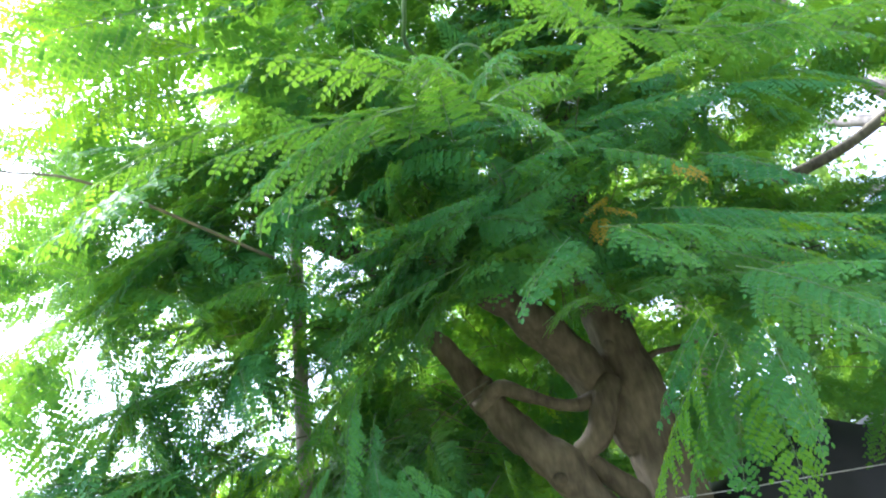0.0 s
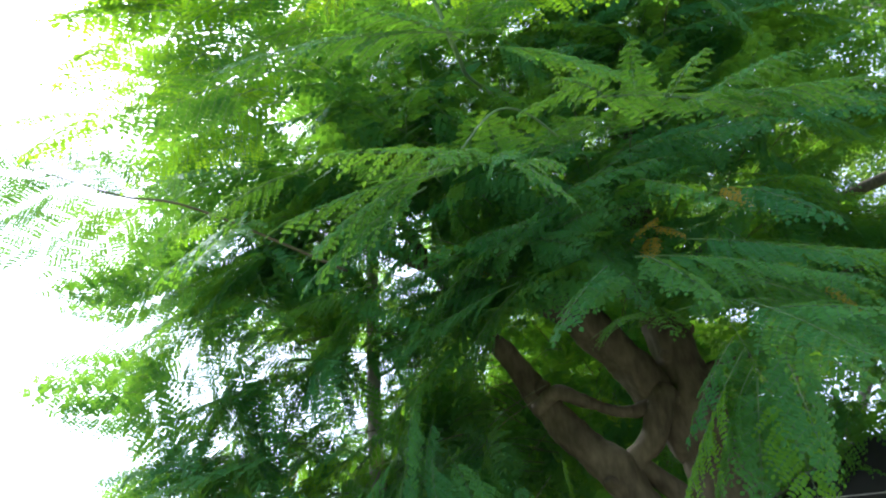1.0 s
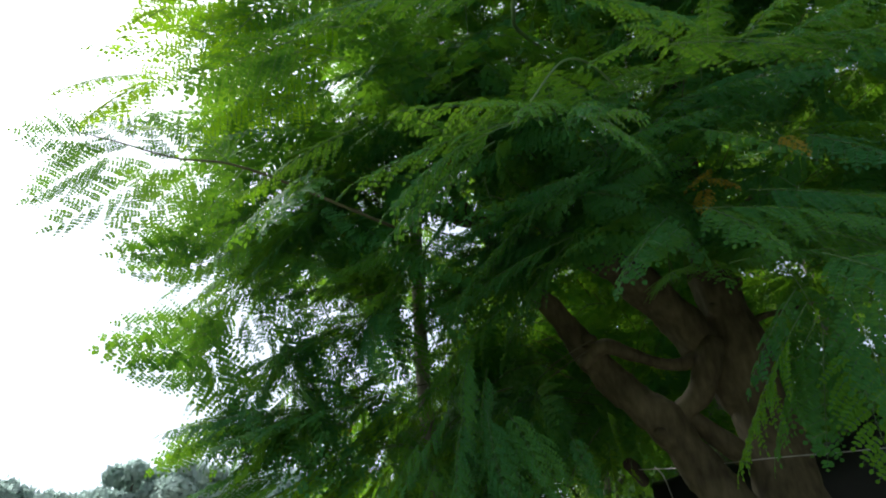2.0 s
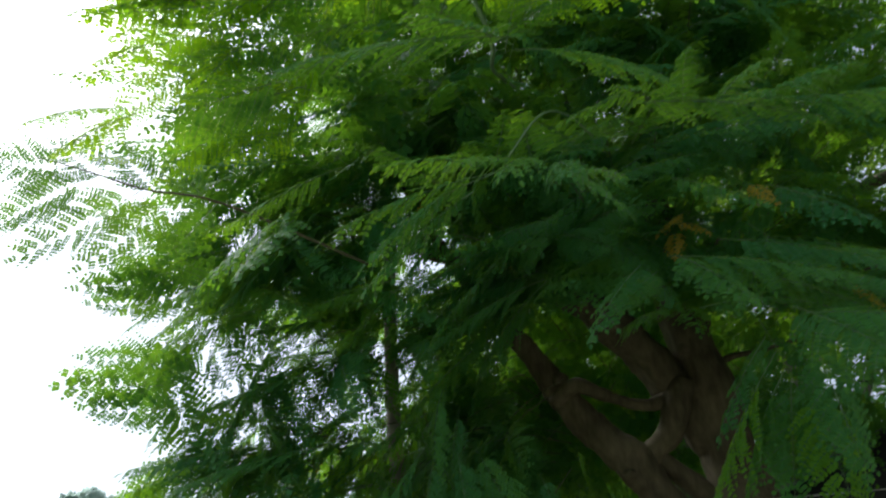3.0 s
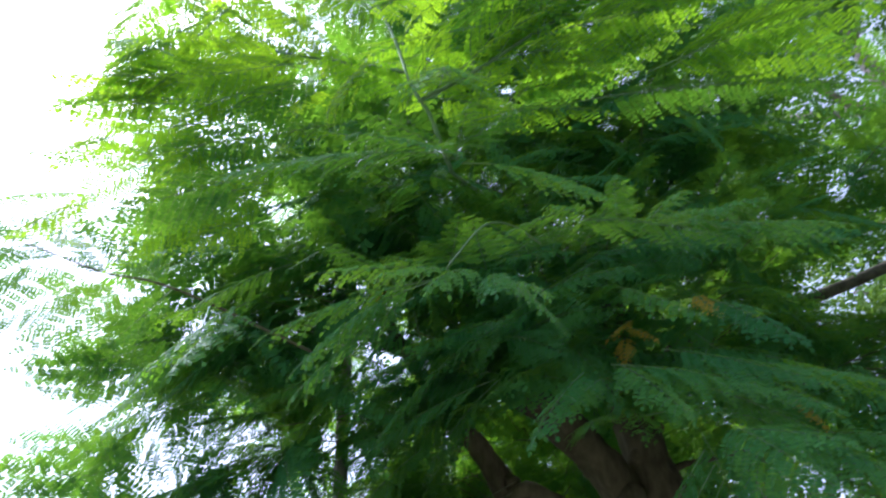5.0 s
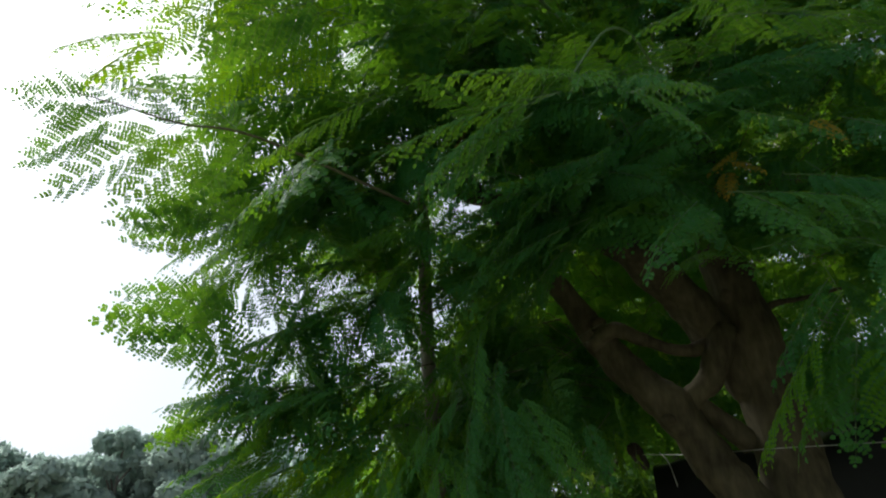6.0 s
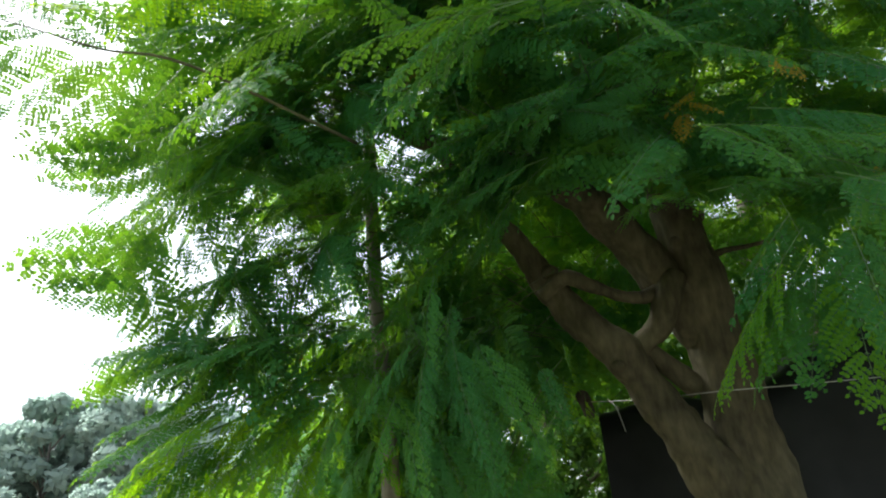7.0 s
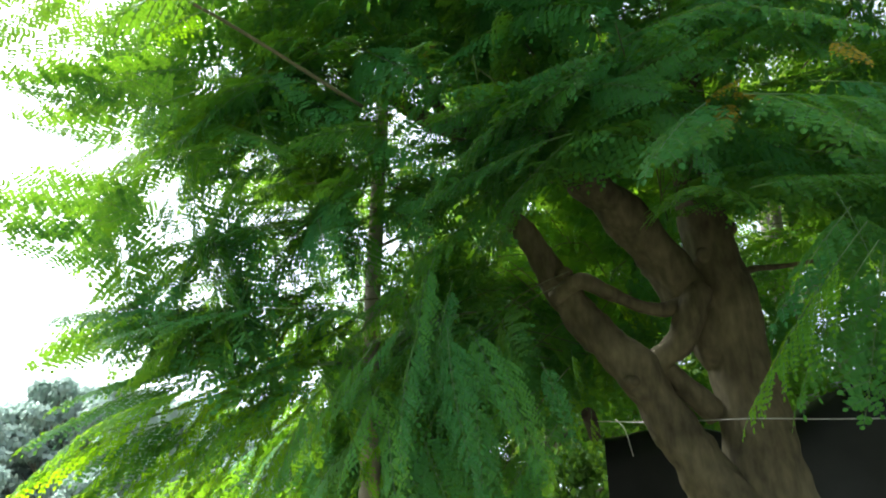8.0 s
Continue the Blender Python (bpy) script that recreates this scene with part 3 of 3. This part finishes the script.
# yellowing leaves
leaf((0.33, 2.02, 2.86), (0.31, 1.97, 2.74), True)
leaf((0.35, 2.0, 2.88), (0.4, 1.95, 2.8), True)
leaf((0.37, 1.94, 2.88), (0.25, 1.9, 2.78), True)
leaf((0.55, 1.8, 2.85), (0.6, 1.75, 2.72), True)
leaf((-0.3, 2.2, 3.0), (-0.33, 2.15, 2.86), True)
leaf((-1.02, 2.1, 2.28), (-1.05, 2.05, 2.14), True)
leaf((-0.55, 2.0, 3.25), (-0.6, 1.95, 3.12), True)
leaf((0.75, 1.9, 2.5), (0.78, 1.85, 2.38), True)
leaf((-0.7, 2.2, 2.75), (-0.66, 2.15, 2.62), True)

# ---- the low spray on the open side ----
spray = random.Random(23)
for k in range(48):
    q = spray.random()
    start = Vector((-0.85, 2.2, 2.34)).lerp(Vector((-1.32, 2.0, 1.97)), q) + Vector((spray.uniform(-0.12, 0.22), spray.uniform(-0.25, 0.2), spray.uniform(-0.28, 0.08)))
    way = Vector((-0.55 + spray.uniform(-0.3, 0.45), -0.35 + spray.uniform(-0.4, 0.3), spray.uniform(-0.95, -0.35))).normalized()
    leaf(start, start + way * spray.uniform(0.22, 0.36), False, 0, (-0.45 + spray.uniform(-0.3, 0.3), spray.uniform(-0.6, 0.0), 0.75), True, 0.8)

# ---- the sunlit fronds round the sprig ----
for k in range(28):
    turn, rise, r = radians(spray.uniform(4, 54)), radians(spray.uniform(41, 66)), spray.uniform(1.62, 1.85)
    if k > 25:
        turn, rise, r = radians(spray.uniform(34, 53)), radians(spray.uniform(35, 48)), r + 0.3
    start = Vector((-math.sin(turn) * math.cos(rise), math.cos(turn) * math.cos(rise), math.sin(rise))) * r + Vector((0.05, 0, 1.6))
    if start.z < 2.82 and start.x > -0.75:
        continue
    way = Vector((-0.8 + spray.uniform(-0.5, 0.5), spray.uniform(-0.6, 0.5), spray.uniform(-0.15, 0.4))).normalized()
    # only fronds far left or high up get the colour with sunlight in it
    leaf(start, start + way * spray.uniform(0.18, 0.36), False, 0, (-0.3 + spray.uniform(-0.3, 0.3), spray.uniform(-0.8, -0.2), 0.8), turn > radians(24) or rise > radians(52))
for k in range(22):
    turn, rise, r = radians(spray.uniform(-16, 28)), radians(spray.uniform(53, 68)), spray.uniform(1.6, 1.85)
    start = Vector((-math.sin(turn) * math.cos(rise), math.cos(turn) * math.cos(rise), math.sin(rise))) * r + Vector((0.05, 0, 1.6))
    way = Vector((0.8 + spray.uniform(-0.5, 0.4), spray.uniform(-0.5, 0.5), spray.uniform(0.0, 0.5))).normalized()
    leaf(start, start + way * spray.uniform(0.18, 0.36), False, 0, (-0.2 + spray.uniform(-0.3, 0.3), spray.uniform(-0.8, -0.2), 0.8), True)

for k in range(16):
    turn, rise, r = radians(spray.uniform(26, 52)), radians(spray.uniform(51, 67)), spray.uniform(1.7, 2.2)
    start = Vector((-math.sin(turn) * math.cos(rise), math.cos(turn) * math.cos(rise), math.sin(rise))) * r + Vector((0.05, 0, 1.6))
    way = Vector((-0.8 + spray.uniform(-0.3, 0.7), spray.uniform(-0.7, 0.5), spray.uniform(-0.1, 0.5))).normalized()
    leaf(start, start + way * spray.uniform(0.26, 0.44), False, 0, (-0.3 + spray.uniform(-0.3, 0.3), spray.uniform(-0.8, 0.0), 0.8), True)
for k in range(18):
    if k < 7:
        start, way = Vector((spray.uniform(-1.15, -0.25), spray.uniform(0.65, 1.25), spray.uniform(2.88, 3.12))), Vector((-0.9, spray.uniform(-0.4, 0.3), spray.uniform(-0.1, 0.25)))
        start.z += 0.25 * max(0, -0.4 - start.x)
    else:
        start, way = Vector((spray.uniform(-0.15, 0.3), spray.uniform(0.8, 1.1), spray.uniform(3.05, 3.22))), Vector((0.9, spray.uniform(-0.4, 0.4), spray.uniform(-0.05, 0.3)))
    leaf(start, start + way.normalized() * spray.uniform(0.24, 0.36), False, 0, (-0.3 + spray.uniform(-0.3, 0.2), spray.uniform(-0.5, 0.0), 0.8), start.x < -0.45)

# ---- the crown: leaves in tufts at the ends of thin twigs ----
CENTRE = Vector((0, 0, 1.6))
THIN = ((17.6, 33.5, 4.0, 7.5, 0.38), (32.0, 21.0, 7.0, 3.2, 0.4), (39.5, 24.0, 4.5, 3.0, 0.2), (-16.5, 33.0, 4.0, 4.0, 0.3), (19.8, 22.0, 2.8, 8.5, 0.42))   # where the crown is thin: bearings, half widths, share left out


def inside(p):
    """Whether a place lies in the crown: right of its open edge, above its ragged hem, clear of the space in front of the trunk."""
    d = p - CENTRE
    flat = math.hypot(d.x, d.y)
    turn, rise = math.degrees(math.atan2(-d.x, d.y)), math.degrees(math.atan2(d.z, flat))
    edge = 44.5 if rise < 34 else 44.5 + min(9, 0.9 * (rise - 34))
    if rise < 20:
        edge -= 0.25 * (20 - rise)
    if turn > edge or turn < -75:
        return False
    if -17 < turn < 6 + 0.29 * (rise - 11) and rise < (24 if turn < -4 else 29 if turn < 4.5 else 25.5) and p.y < 3.3:
        return False
    if rise < 9 and turn < 5:
        return False
    if turn > 22 and rise < 11 or 7 < turn < 25 and rise < 18 and p.y < 2.0 or -24 < turn < -9 and rise < 20 and p.y < 3.3:
        return False
    if -12 < turn < -6 and 27 < rise < 34 and p.y < 2.05 or -37 < turn < -26 and 28 < rise < 31.5 and p.y < 3.5:
        return False
    for t0, r0, wide, high, share in THIN:
        if ((turn - t0) / wide) ** 2 + ((rise - r0) / high) ** 2 < 1 and noise.noise(p * 9) > 0.5 - share:
            return False
    return d.length > 1.75 and p.y > 1.6


def open_to_sun(p):
    """Whether a high place would shade the fronds round the front sprig, or the low spray on the open side."""
    if p.z < 3.3:
        return False
    to_sun = sun.matrix_world.to_3x3() @ Vector((0, 0, 1))
    q = p - to_sun * ((p.z - 3.15) / to_sun.z)
    return -2.0 < q.x < 0.95 and 0.3 < q.y < 1.38


def tuft(rnd, c, hub, ok, out_near, out_far, twigs, is_near):
    """A twig that ends in a spray of drooping leaves, of which those that fit are kept, each with the tilt of its face."""
    out = (c - hub).normalized()
    start = c - out * rnd.uniform(0.3, 0.5) + Vector((0, 0, -0.05))
    kept = 0
    for k in range(rnd.randint(5, 7)):
        ang = 2.4 * k + rnd.uniform(-0.3, 0.3)
        d = (Vector((math.cos(ang), math.sin(ang), 0)) + out * 0.6 + Vector((0, 0, rnd.uniform(-0.9, -0.05)))).normalized()
        size = rnd.uniform(0.3, 0.5)
        b = start.lerp(c, rnd.uniform(0.3, 1.0))
        tip = b + d * size
        if ok(tip) and ok(b + d * size * 0.5) and ok(b):
            (out_near if is_near and len(out_near) < 90 else out_far).append((b, tip, rnd.uniform(0.5, 2.4)))
            kept += 1
    if kept > 3:
        twigs.append((start, c))


def low_hem(p):
    """Whether a place lies right of the slanting edge of the low leaves."""
    d = p - CENTRE
    turn, rise = math.degrees(math.atan2(-d.x, d.y)), math.degrees(math.atan2(d.z, math.hypot(d.x, d.y)))
    return turn < 36 + 0.65 * (16 - rise) and (turn > 9 + 0.29 * (rise - 11) or p.y > 3.2) and not (p.y < 2.55 and 17.8 < turn < 21.8)


def tufts():
    rnd = random.Random(5)
    near, far, twigs = [], [], []
    made = 0
    while made < 410:
        turn, rise, r = radians(rnd.uniform(-66, 52)), radians(rnd.uniform(5, 60)), rnd.uniform(1.9, 4.3)
        c = CENTRE + Vector((-math.sin(turn) * math.cos(rise), math.cos(turn) * math.cos(rise), math.sin(rise))) * r
        thin = 22 < math.degrees(turn) and math.degrees(rise) < 30 or 14 < math.degrees(turn) < 24 and 20 < math.degrees(rise) < 32
        gap = 33 < math.degrees(turn) and 17 < math.degrees(rise) < 27 and rnd.random() < 0.2 or open_to_sun(c)
        right = math.degrees(turn) < -27 and rnd.random() < (0.88 if math.degrees(rise) > 41 else 0.15)
        if inside(c) and not (turn > radians(23) and rise > radians(49)) and not (thin and rnd.random() < 0.42) and not right and not gap and (r > 2.3 or rise < radians(48)) and (r < 2.8 or turn < radians(27)) and (r < 2.5 or turn < radians(34) or rise < radians(34)):
            made += 1
            tuft(rnd, c, Vector((0.2, 2.7, 3.0)), inside, near, far, twigs, r < 2.35)
    for count, (t0, t1), (e0, e1), (r0, r1), hub in (
        (34, (-20, 13), (24, 42), (3.7, 5.2), (0.2, 3.0, 3.0)),
        (24, (-42, -20), (16, 36), (4.2, 5.4), (0.2, 3.0, 3.0)),
        (40, (8, 18), (11, 25), (2.7, 4.0), (0.2, 3.4, 2.6)),
        (60, (-4, 14), (14, 32), (4.0, 5.2), (0.2, 3.4, 2.6)),
        (30, (10, 23), (3, 17), (2.5, 3.7), (-0.9, 2.5, 2.9)),
        (24, (14, 31), (3, 12), (2.9, 3.7), (-0.9, 2.9, 2.6)),
        (34, (23, 43), (29, 42), (1.9, 3.4), (0.2, 2.7, 3.0)),
        (36, (22, 43), (15, 40), (2.0, 2.81), (0.2, 2.7, 3.0)),
        (34, (-12, 14), (27, 38), (1.95, 2.5), (0.2, 2.9, 3.0)),
        (9, (26, 43), (12, 18), (2.1, 2.81), (0.2, 2.7, 2.6)),
    ):
        for k in range(count):
            turn, rise, r = radians(rnd.uniform(t0, t1)), radians(rnd.uniform(e0, e1)), rnd.uniform(r0, r1)
            c = CENTRE + Vector((-math.sin(turn) * math.cos(rise), math.cos(turn) * math.cos(rise), math.sin(rise))) * r
            tuft(rnd, c, Vector(hub), {4.0: inside, 2.5: inside, 3.4: inside, 2.81: inside, 3.7: low_hem}.get(r1, lambda p: p.z > 2.3), near, far, twigs, False)
    return near, far, twigs


def high_crown():
    """Leaves of the upper crown, over and behind the sprig in front."""
    rnd = random.Random(77)
    out = []
    for count, (t0, t1), (e0, e1), (r0, r1) in ((150, (-34, 26), (43, 68), (2.9, 5.2)), (90, (-30, 30), (60, 86), (3.2, 5.6)), (14, (-52, -34), (40, 56), (3.4, 5.0)), (34, (10, 42), (40, 54), (2.4, 3.2))):
        for k in range(count):
            turn, rise, r = radians(rnd.uniform(t0, t1)), radians(rnd.uniform(e0, e1)), rnd.uniform(r0, r1)
            c = CENTRE + Vector((-math.sin(turn) * math.cos(rise), math.cos(turn) * math.cos(rise), math.sin(rise))) * r
            for j in range(0 if open_to_sun(c) else 3):
                d = Vector((rnd.uniform(-1, 1), rnd.uniform(-1, 1), rnd.uniform(-0.5, 0.1))).normalized()
                out.append((rnd.randrange(5), leaf_pose(c, c + d, rnd.uniform(-25, 25), rnd.uniform(0.2, 1.6)) @ Matrix.Scale(rnd.uniform(0.8, 1.15), 4)))
    leaf_mass("foliage", tree, out, HIGH, [LEAF, STALK])


near, far, twigs = tufts()
high_crown()
for b, t, lean in near:
    leaf(b, t, False, lean)
mass, closer, deep = [], [], []
for b, t, lean in far:
    size = (t - b).length
    m = leaf_pose(b, t, dice.uniform(-25, 25), lean)
    if (b - CENTRE).length < 2.3 and len(closer) < 280:
        closer.append((dice.randrange(4), m @ Matrix.Scale(size / 0.42, 4)))
    elif (b - CENTRE).length > 3.1:
        deep.append((dice.randrange(5), m @ Matrix.Scale(size / 0.5, 4)))
    else:
        mass.append((dice.randrange(5), m @ Matrix.Scale(size / 0.44, 4)))
leaf_mass("foliage", tree, mass, LIGHT, [LEAF, STALK])
leaf_mass("foliage", tree, deep, HIGH, [LEAF, STALK])
leaf_mass("foliage", tree, closer, [FEATHERS[0.42, n] for n in range(4)], [LEAF, STALK])
shapes = []
for s, c in twigs:
    o = Vector(tree.location)
    s, c = s - o, c - o
    m = s.lerp(c, 0.5) + Vector((0, 0, 0.03))
    shapes.append(tube([(*s, 0.0024), (*m, 0.0018), (*c, 0.001)], 2, 5))
tagged(part("twig_growth", mesh_of("twig_growth", *joined(shapes), [TWIG], smooth=True), tree), kind="stuff")

# ---- the slender tree beside it ----
slim = thing("slender_tree", (-0.9, 2.5, 0.0), "slender upright tree with thin pale grey trunk", "tree")
limb("trunk", slim, [(-0.86, 2.5, -0.1, 0.05), (-0.865, 2.5, 1.0, 0.036), (-0.87, 2.5, 1.95, 0.033), (-0.9, 2.5, 2.45, 0.031), (-0.91, 2.5, 2.85, 0.03), (-0.92, 2.5, 3.5, 0.027), (-0.95, 2.5, 4.4, 0.018), (-0.95, 2.5, 5.2, 0.008)], GREY_BARK, "", 0.06, 12, 31)
limb("branch", slim, [(-0.9, 2.49, 2.72, 0.008), (-0.78, 2.45, 2.74, 0.007), (-0.66, 2.4, 2.7, 0.005)], TWIG, "", 0.05, 7, 33)
limb("branch", slim, [(-0.89, 2.49, 2.2, 0.008), (-0.88, 2.1, 2.15, 0.006), (-1.14, 2.0, 2.047, 0.005), (-1.42, 1.9, 1.93, 0.003)], STALK, "green-brown side branch", 0.05, 7, 35)

# ---- black sheet shelter behind the trunk ----
def shelter():
    s = thing("shelter", (0.9, 4.2, 0.0), "low shelter draped with black plastic sheet", "shelter")
    verts, faces = [], []
    nx, ny = 36, 26
    for j in range(ny + 1):
        for i in range(nx + 1):
            u, v = i / nx, j / ny
            x = -0.1 + 2.7 * u
            ridge = 2.2 + 0.28 * min(1, max(0, (x - 0.5) / 0.8)) + 0.04 * math.sin(x * 7) + 0.07 * noise.noise(Vector((x * 2.3, 4, 2)))
            if v < 0.62:
                q = v / 0.62
                y, z = 3.62 - 0.12 * (1 - q), ridge * q
            else:
                q = (v - 0.62) / 0.38
                y, z = 3.62 + 1.5 * q, ridge + 0.12 * math.sin(q * 2.2)
            fold = 0.04 * noise.noise(Vector((x * 3, z * 1.2, 1))) + 0.02 * math.sin(x * 14 + 2 * noise.noise(Vector((x, z, 5))))
            verts.append((x - 0.9, y + fold - 4.2, max(0.0, z + 0.02 * noise.noise(Vector((x * 5, y * 3, 9))))))
    for j in range(ny):
        for i in range(nx):
            a = j * (nx + 1) + i
            faces.append((a, a + 1, a + nx + 2, a + nx + 1))
    n = len(verts)
    back = [(x, y + 0.006, z - 0.006 if z > 0.01 else z) for x, y, z in verts]
    verts += back
    faces += [tuple(i + n for i in reversed(f)) for f in faces]
    part("sheet", mesh_of("sheet", verts, faces, [SHEET], smooth=True), s)
    for x, y in ((0.0, 3.75), (2.5, 3.75), (0.0, 5.05), (2.5, 5.05)):
        v, f = tube([(x - 0.9, y - 4.2, 0, 0.035), (x - 0.9, y - 4.2, 1.0, 0.033), (x - 0.9, y - 4.2, 2.0, 0.03)], 3, 8, 0.08)
        part("post", mesh_of("post", v, f, [GREY_BARK], smooth=True), s)


shelter()
rod = thing("cross_pole", (-0.155, 3.1, 2.18), "rough wooden pole with a dark cut end", "pole")
limb("rod", rod, [(-0.155, 3.06, 2.18, 0.03), (-0.15, 3.3, 2.2, 0.031), (-0.145, 3.8, 2.23, 0.03)], END_GRAIN, "", 0.06, 12, 41)
tie = thing("wire", (-0.12, 3.1, 2.16), "thin dull metal wire tied across the trunk", "wire")
limb("strand", tie, [(-0.12, 3.1, 2.16, 0.0022), (0.1, 2.85, 2.1, 0.0022), (0.346, 2.61, 2.056, 0.0022), (0.6, 2.62, 2.05, 0.0022), (0.87, 2.62, 2.045, 0.0022), (1.6, 3.0, 2.1, 0.0022), (2.4, 3.62, 2.2, 0.0022)], WIRE, "", 0, 6)
limb("loose_end", tie, [(-0.05, 3.02, 2.15, 0.0025), (-0.02, 2.98, 2.1, 0.0025), (0.0, 2.96, 2.0, 0.002)], WIRE, "", 0, 6)


# ---- trees behind ----
def leaf_cloud(rnd, clumps, per, leaf_len, spread, outward):
    """Verts and faces of small folded leaves scattered in clumps; far off, where each stands for a spray, they face out of the clump."""
    vs, fs = [], []
    rs = np.random.RandomState(rnd.randrange(10**6))
    for c, r in clumps:
        k = int(per * spread(r))
        pts = rs.normal(size=(k, 3)) * r * 0.55 * (0.6 + 0.6 * rs.rand(3))
        pts[:, 2] *= 0.75
        pts += np.array(c)
        d = rs.normal(size=(k, 3)) + np.array([0, 0, -0.3])
        d /= np.linalg.norm(d, axis=1)[:, None]
        w = np.cross(d, rs.normal(size=(k, 3)))
        if outward:
            n = rs.normal(size=(k, 3))
            n /= np.linalg.norm(n, axis=1)[:, None]
            pts = np.array(c) + n * r * (0.72 + 0.4 * rs.rand(k, 1)) * np.array([1, 1, 0.8])
            n += rs.normal(size=(k, 3)) * 0.22 + np.array([0, 0, 0.15])
            n /= np.linalg.norm(n, axis=1)[:, None]
            d -= n * np.sum(d * n, axis=1)[:, None]
            d /= np.linalg.norm(d, axis=1)[:, None]
            w = np.cross(d, n)
        w /= np.linalg.norm(w, axis=1)[:, None]
        size = leaf_len * (0.7 + 0.6 * rs.rand(k, 1))
        up = np.cross(d, w) * size * 0.12
        q = np.stack([pts, pts + d * size * 0.45 + w * size * 0.27 + up, pts + d * size, pts + d * size * 0.45 - w * size * 0.27 + up], 1)
        vs.append(q.reshape(-1, 3))
    v = np.concatenate(vs)
    f = np.arange(len(v)).reshape(-1, 4)
    return v, f


def quads(name, v, f, mat):
    me = bpy.data.meshes.new(name)
    me.vertices.add(len(v))
    me.vertices.foreach_set("co", v.ravel())
    me.loops.add(f.size)
    me.loops.foreach_set("vertex_index", f.ravel())
    me.polygons.add(len(f))
    me.polygons.foreach_set("loop_start", np.arange(len(f)) * 4)
    me.materials.append(mat)
    me.update()
    me.validate()
    return me


def broad_tree(name, place, height, radius, clumps, per, leaf_len, mat, bark, label, seed, group="", low=0.35):
    rnd = random.Random(seed)
    t = thing(name, place, label, "tree", group)
    th = height * 0.016 + 0.03
    v, f = tube([(0, 0, -0.1, th * 1.5), (0.03, 0, height * 0.2, th), (0.06 * rnd.uniform(-1, 1), 0, height * 0.5, th * 0.8), (0, 0, height * 0.85, th * 0.25)], 4, 10, 0.1, seed)
    part("trunk", mesh_of("trunk", v, f, [bark], smooth=True), t)
    puffs = []
    for k in range(clumps):
        z = rnd.uniform(low, 1.0) * height
        q = (z / height - low) / (1 - low)
        wide = radius * math.sqrt(max(0.05, 1 - (2 * q - 0.85) ** 2 / 1.5)) * rnd.uniform(0.35, 1.0)
        ang = rnd.uniform(0, 6.283)
        c = (wide * math.cos(ang), wide * math.sin(ang), z)
        puffs.append((c, radius * rnd.uniform(0.12, 0.3)))
        if k % 3 == 0:
            s = (0, 0, max(height * 0.15, z - wide * 0.8))
            v, f = tube([(*s, th * 0.4), (c[0] * 0.5, c[1] * 0.5, (s[2] + z) * 0.5 + 0.1, th * 0.28), (*c, th * 0.1)], 3, 6, 0.1, k)
            part("limb", mesh_of("limb", v, f, [bark], smooth=True), t)
    v, f = leaf_cloud(rnd, puffs, per, leaf_len, lambda r: 1.0, name == "far_tree")
    tagged(part("crown", quads("crown", v, f, mat), t), kind="stuff")
    return t


broad_tree("leafy_tree", (2.2, 8.5, 0), 8.5, 2.6, 60, 700, 0.09, REAR_LEAF, GREY_BARK, "tall leafy tree with small yellow-green leaves", 51, "trees behind", 0.2)
broad_tree("leafy_tree", (5.2, 7.0, 0), 13.5, 2.8, 70, 750, 0.09, REAR_LEAF, GREY_BARK, "tall leafy tree with small yellow-green leaves", 52, "trees behind", 0.2)
broad_tree("leafy_tree", (0.2, 9.0, 0), 6.0, 2.0, 36, 600, 0.09, REAR_LEAF, GREY_BARK, "lower leafy tree with small yellow-green leaves", 53, "trees behind", 0.1)
broad_tree("bush", (1.9, 6.3, 0), 4.2, 1.5, 36, 700, 0.07, REAR_LEAF, TWIG, "loose green bush behind the shelter", 55, "", 0.05)
broad_tree("leafy_tree", (0.4, 6.8, 0), 6.5, 1.6, 50, 700, 0.07, REAR_LEAF, TWIG, "slim leafy tree with bright green leaves", 56, "trees behind", 0.05)
broad_tree("bush", (-0.5, 5.5, 0), 3.2, 0.85, 26, 600, 0.07, REAR_LEAF, TWIG, "loose green bush beside the black shelter", 57, "", 0.05)
broad_tree("bush", (-1.4, 6.5, 0), 3.2, 1.3, 30, 600, 0.07, REAR_LEAF, TWIG, "loose green bush behind the slender tree", 54, "", 0.05)

# ---- far trees, their haze put into the pale leaf colour ----
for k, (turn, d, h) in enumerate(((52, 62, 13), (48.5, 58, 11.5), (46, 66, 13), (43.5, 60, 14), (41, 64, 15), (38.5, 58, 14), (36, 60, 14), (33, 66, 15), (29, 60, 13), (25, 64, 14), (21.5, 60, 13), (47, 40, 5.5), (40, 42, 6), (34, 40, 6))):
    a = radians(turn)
    broad_tree("far_tree", (-d * math.sin(a), d * math.cos(a), 0), h, h * 0.3, 64, 210, 0.64 if h > 8 else 0.4, FAR_LEAF, GREY_BARK, "distant tree with haze put into its grey-green leaf colour", 100 + k, "far trees", 0.12)

# ---- yellow-green leaves behind the fork and beside the hanging fronds, sunlight in their colour ----
for base, tip in (((0.0, 3.2, 2.76), (0.06, 3.15, 2.58)), ((0.08, 3.22, 2.74), (0.12, 3.17, 2.57)), ((-0.2, 2.95, 2.42), (-0.16, 2.9, 2.2)), ((-0.22, 2.98, 2.26), (-0.2, 2.92, 2.03)),
                  ((-0.14, 2.98, 2.18), (-0.12, 2.94, 1.96)), ((-0.25, 2.96, 2.1), (-0.24, 2.9, 1.88))):
    leaf(base, tip, False, 1.4, None, True, 0.8)
